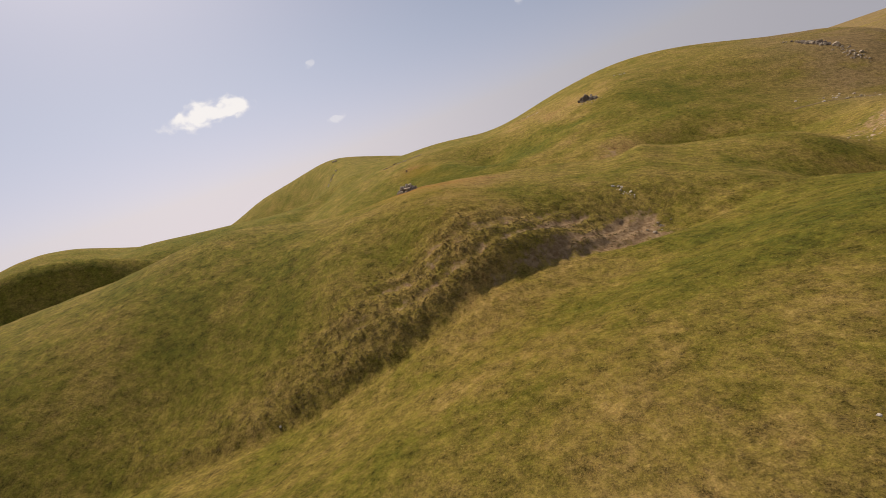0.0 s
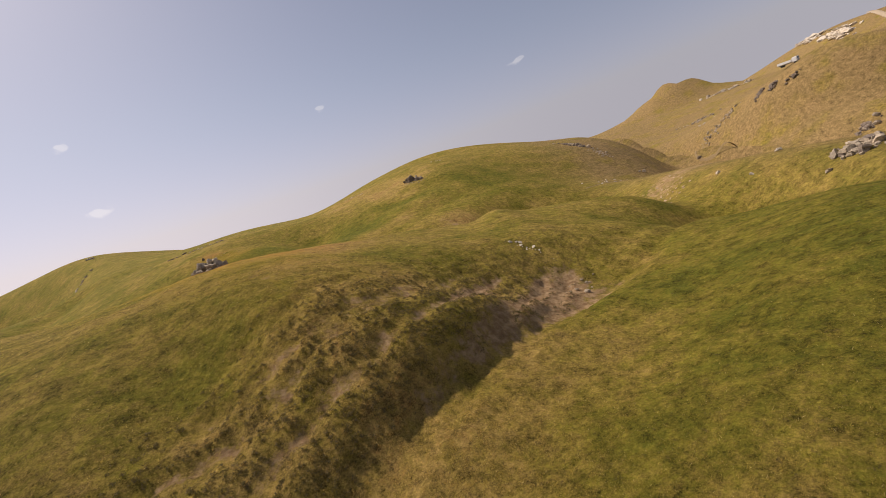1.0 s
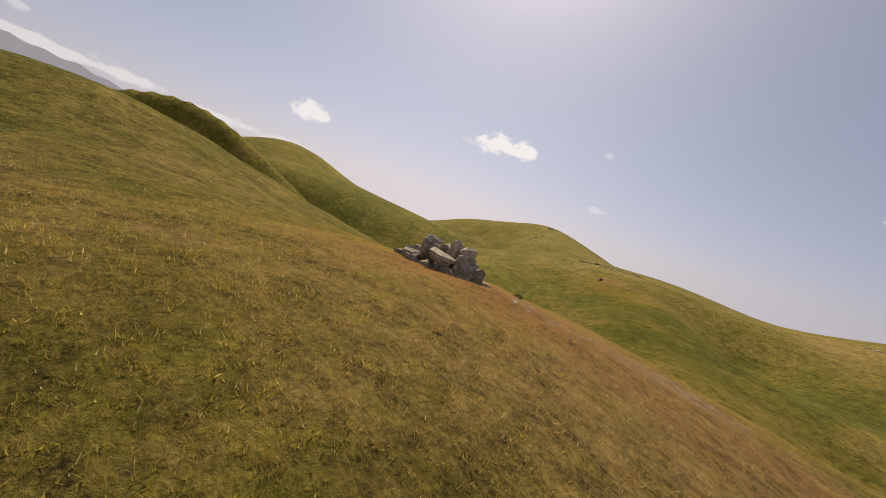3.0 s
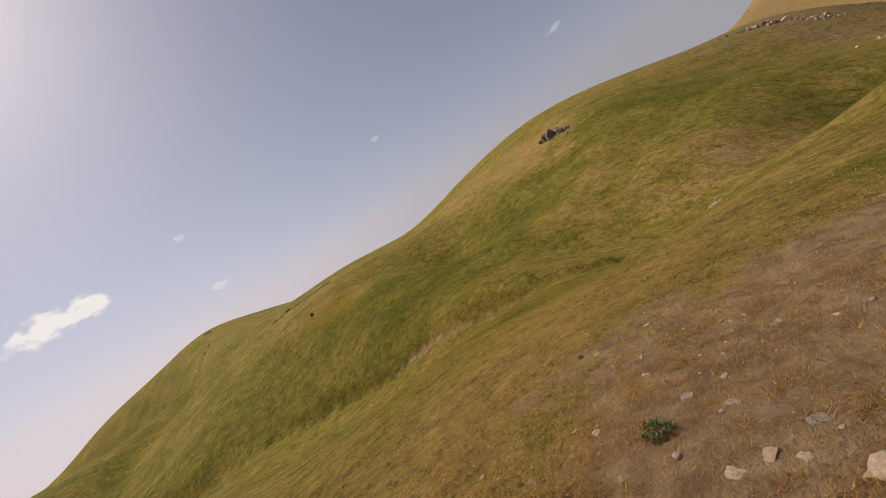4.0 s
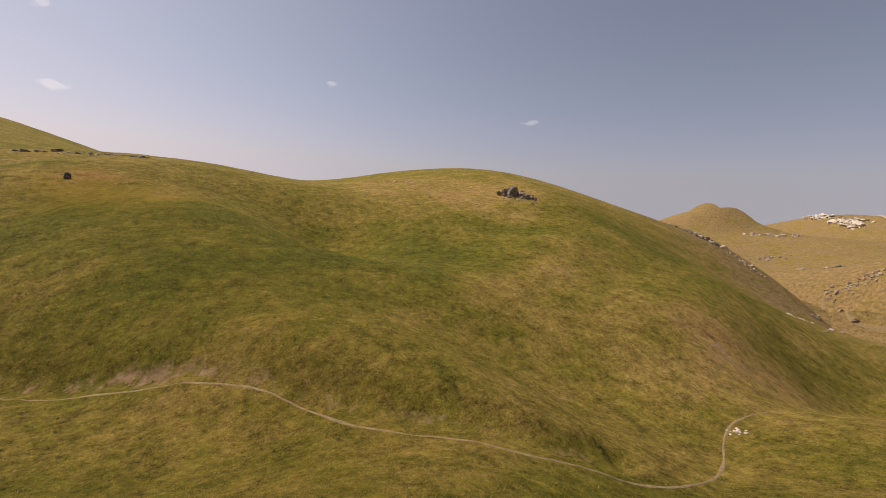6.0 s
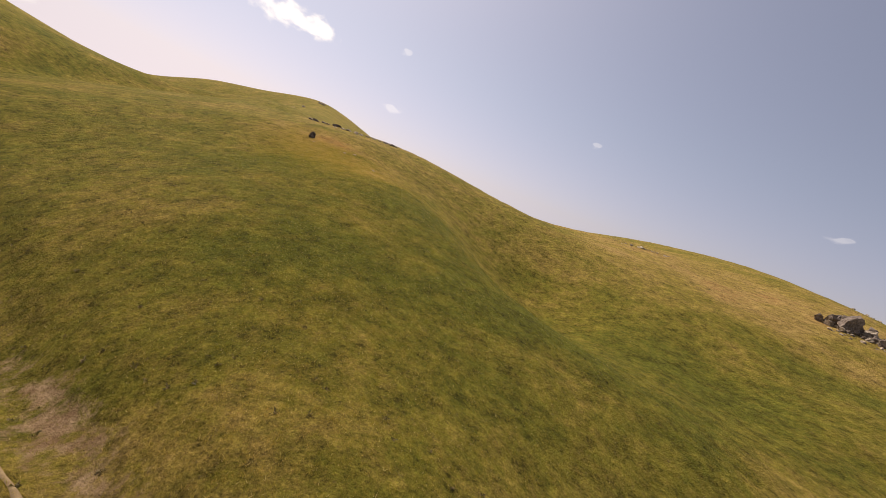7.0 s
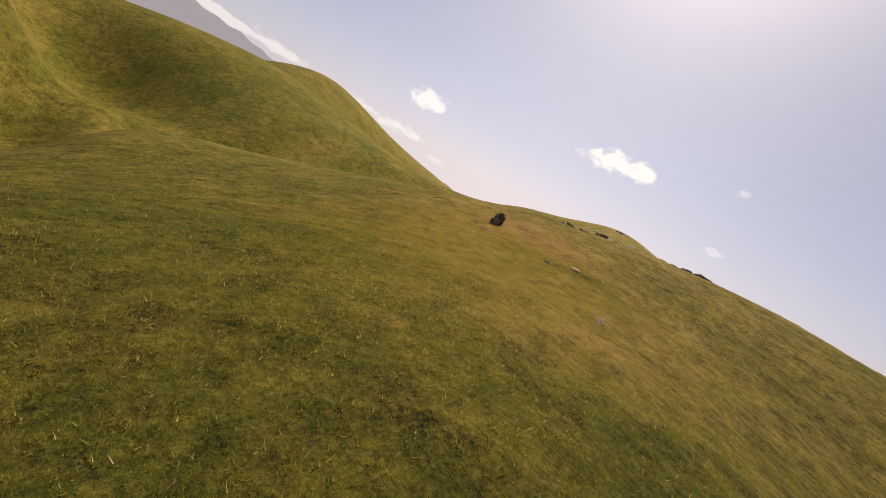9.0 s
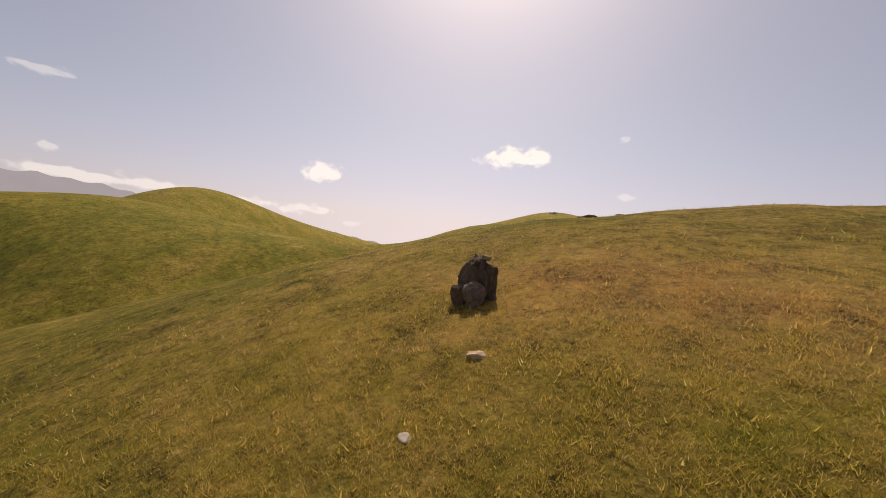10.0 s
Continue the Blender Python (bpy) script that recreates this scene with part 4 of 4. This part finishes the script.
def moved(bm, x, y, z):
    bmesh.ops.translate(bm, vec=(x, y, z), verts=bm.verts)
    return bm


lorry = tagged(new("lorry"), "small white flatbed lorry parked on a far hill", "truck")
part("flatbed", moved(box(2.1, 4.6, 0.9), 0, 1.0, 1.45), white_paint, lorry, "white flatbed with low sides")
part("chassis", moved(box(0.9, 6.2, 0.25), 0, 0.3, 0.8), steel, lorry)
cab = part("cab", moved(box(2.05, 1.7, 1.9, 0.2), 0, -2.35, 1.65), white_paint, lorry, "white driver's cab")
part("windscreen", moved(box(1.75, 0.08, 0.7, 0.03), 0, -3.21, 2.05), dark_glass, cab, "dark glass windscreen")
for y in (-2.4, 1.9):
    for x in (-0.9, 0.9):
        bm = bmesh.new()
        bmesh.ops.create_cone(bm, cap_ends=True, segments=20, radius1=0.42, radius2=0.42, depth=0.28, matrix=Matrix.Rotation(radians(90), 4, "Y"))
        part("wheel", moved(bm, x, y, 0.42), tyre_mat, lorry, "black tyre")
lorry.matrix_basis = pose(195.0, 111.5, ground_z(195.0, 111.5) + 0.05, 0, 0, 4)


# ---- clouds and the hazy mountain ----
def cloud(seed, bearing, high, wide, tall, thick=0.95, label="small white fair-weather cloud", far=4400):
    r = np.random.RandomState(seed)
    a, e = radians(bearing), radians(high)
    centre = Vector((math.sin(a) * math.cos(e), math.cos(a) * math.cos(e), math.sin(e))) * far + Vector((-6, 90, 40))
    u, v = np.meshgrid(np.linspace(-1, 1, 41), np.linspace(-1, 1, 21))
    lump = sum(s * np.exp(-0.5 * (((u - cx) / w) ** 2 + ((v - cy) / h) ** 2)) for cx, cy, w, h, s in
               zip(r.uniform(-0.55, 0.55, 6), r.uniform(-0.25, 0.25, 6), r.uniform(0.14, 0.34, 6), r.uniform(0.18, 0.36, 6), r.uniform(0.5, 1.0, 6)))
    rim = np.clip(1.25 - np.hypot(u, v) * 1.25, 0, 1)
    dense = np.clip(lump, 0, 1.2) * np.minimum(1, rim * 2.5) - 0.35 * (rim < 0.05)
    metres = far / 692 * 0.62
    co = np.stack([u * wide * metres, v * tall * metres, np.clip(lump, 0, 1) * tall * metres * 0.7], -1).reshape(-1, 3)
    j = (np.arange(20)[:, None] * 41 + np.arange(40)[None]).ravel()
    ob = sheet("cloud", co, np.stack([j, j + 1, j + 42, j + 41], 1), cloud_mat, (("dense", dense), ("thick", np.full(dense.shape, thick))))
    ob.matrix_basis = look(centre, centre * 2) @ pose(0, 0, 0, 0, 180, 0)
    ob.visible_shadow = False
    return tagged(ob, label, "cloud", "clouds", "structure")


def cloud_to(seed, x, y, z, wide, tall):
    cloud(seed, math.degrees(math.atan2(x, y)), math.degrees(math.asin(z)), wide, tall, min(1.0, 0.02 + tall / 52))


for k, (x, y, z, wide, tall) in enumerate((
        (-0.821, 0.546, 0.169, 66, 40), (-0.489, 0.837, 0.246, 122, 44), (-0.269, 0.919, 0.288, 24, 14), (-0.26, 0.951, 0.166, 36, 15), (0.206, 0.945, 0.254, 22, 11), (0.622, 0.756, 0.204, 32, 11),
        (-0.85, 0.52, 0.08, 85, 24),
        (-0.962, 0.092, 0.255, 55, 15), (-0.785, 0.617, 0.058, 34, 13), (-0.985, 0.107, 0.133, 32, 16), (-0.978, 0.18, 0.092, 210, 24), (-0.91, 0.41, 0.080, 110, 24), (0.568, 0.65, 0.505, 70, 24))):
    cloud_to(500 + k, x, y, z, wide, tall)

# a long flat-topped mountain, its haze painted on as a glowing colour
az = np.radians(np.arange(-125, -40, 0.5))
top = np.interp(np.degrees(az), (-125, -92, -85, -80, -77, -66, -55, -47, -40), (3.2, 4.4, 4.9, 4.6, 4.1, 3.1, 2.0, 0.8, 0.2))
rows = []
for near, share in ((2500, -0.3), (2700, 0.45), (2950, 0.86), (3100, 1.0), (3500, -0.3)):
    d = near + 25 * np.sin(az * 60)
    up = 40 + 3000 * np.tan(np.radians(top)) * share + 6 * np.sin(az * 140 + near) * (share > 0.3)
    rows.append(np.stack([np.sin(az) * d - 18, np.cos(az) * d + 140, up], -1))
co = np.concatenate(rows)
m = len(az)
j = (np.arange(len(rows) - 1)[:, None] * m + np.arange(m - 1)[None]).ravel()
tagged(sheet("backdrop_mountain", co, np.stack([j, j + 1, j + m + 1, j + m], 1), haze_glow), "long blue-grey mountain on the horizon, hazy by its painted glow", "mountain", kind="structure")
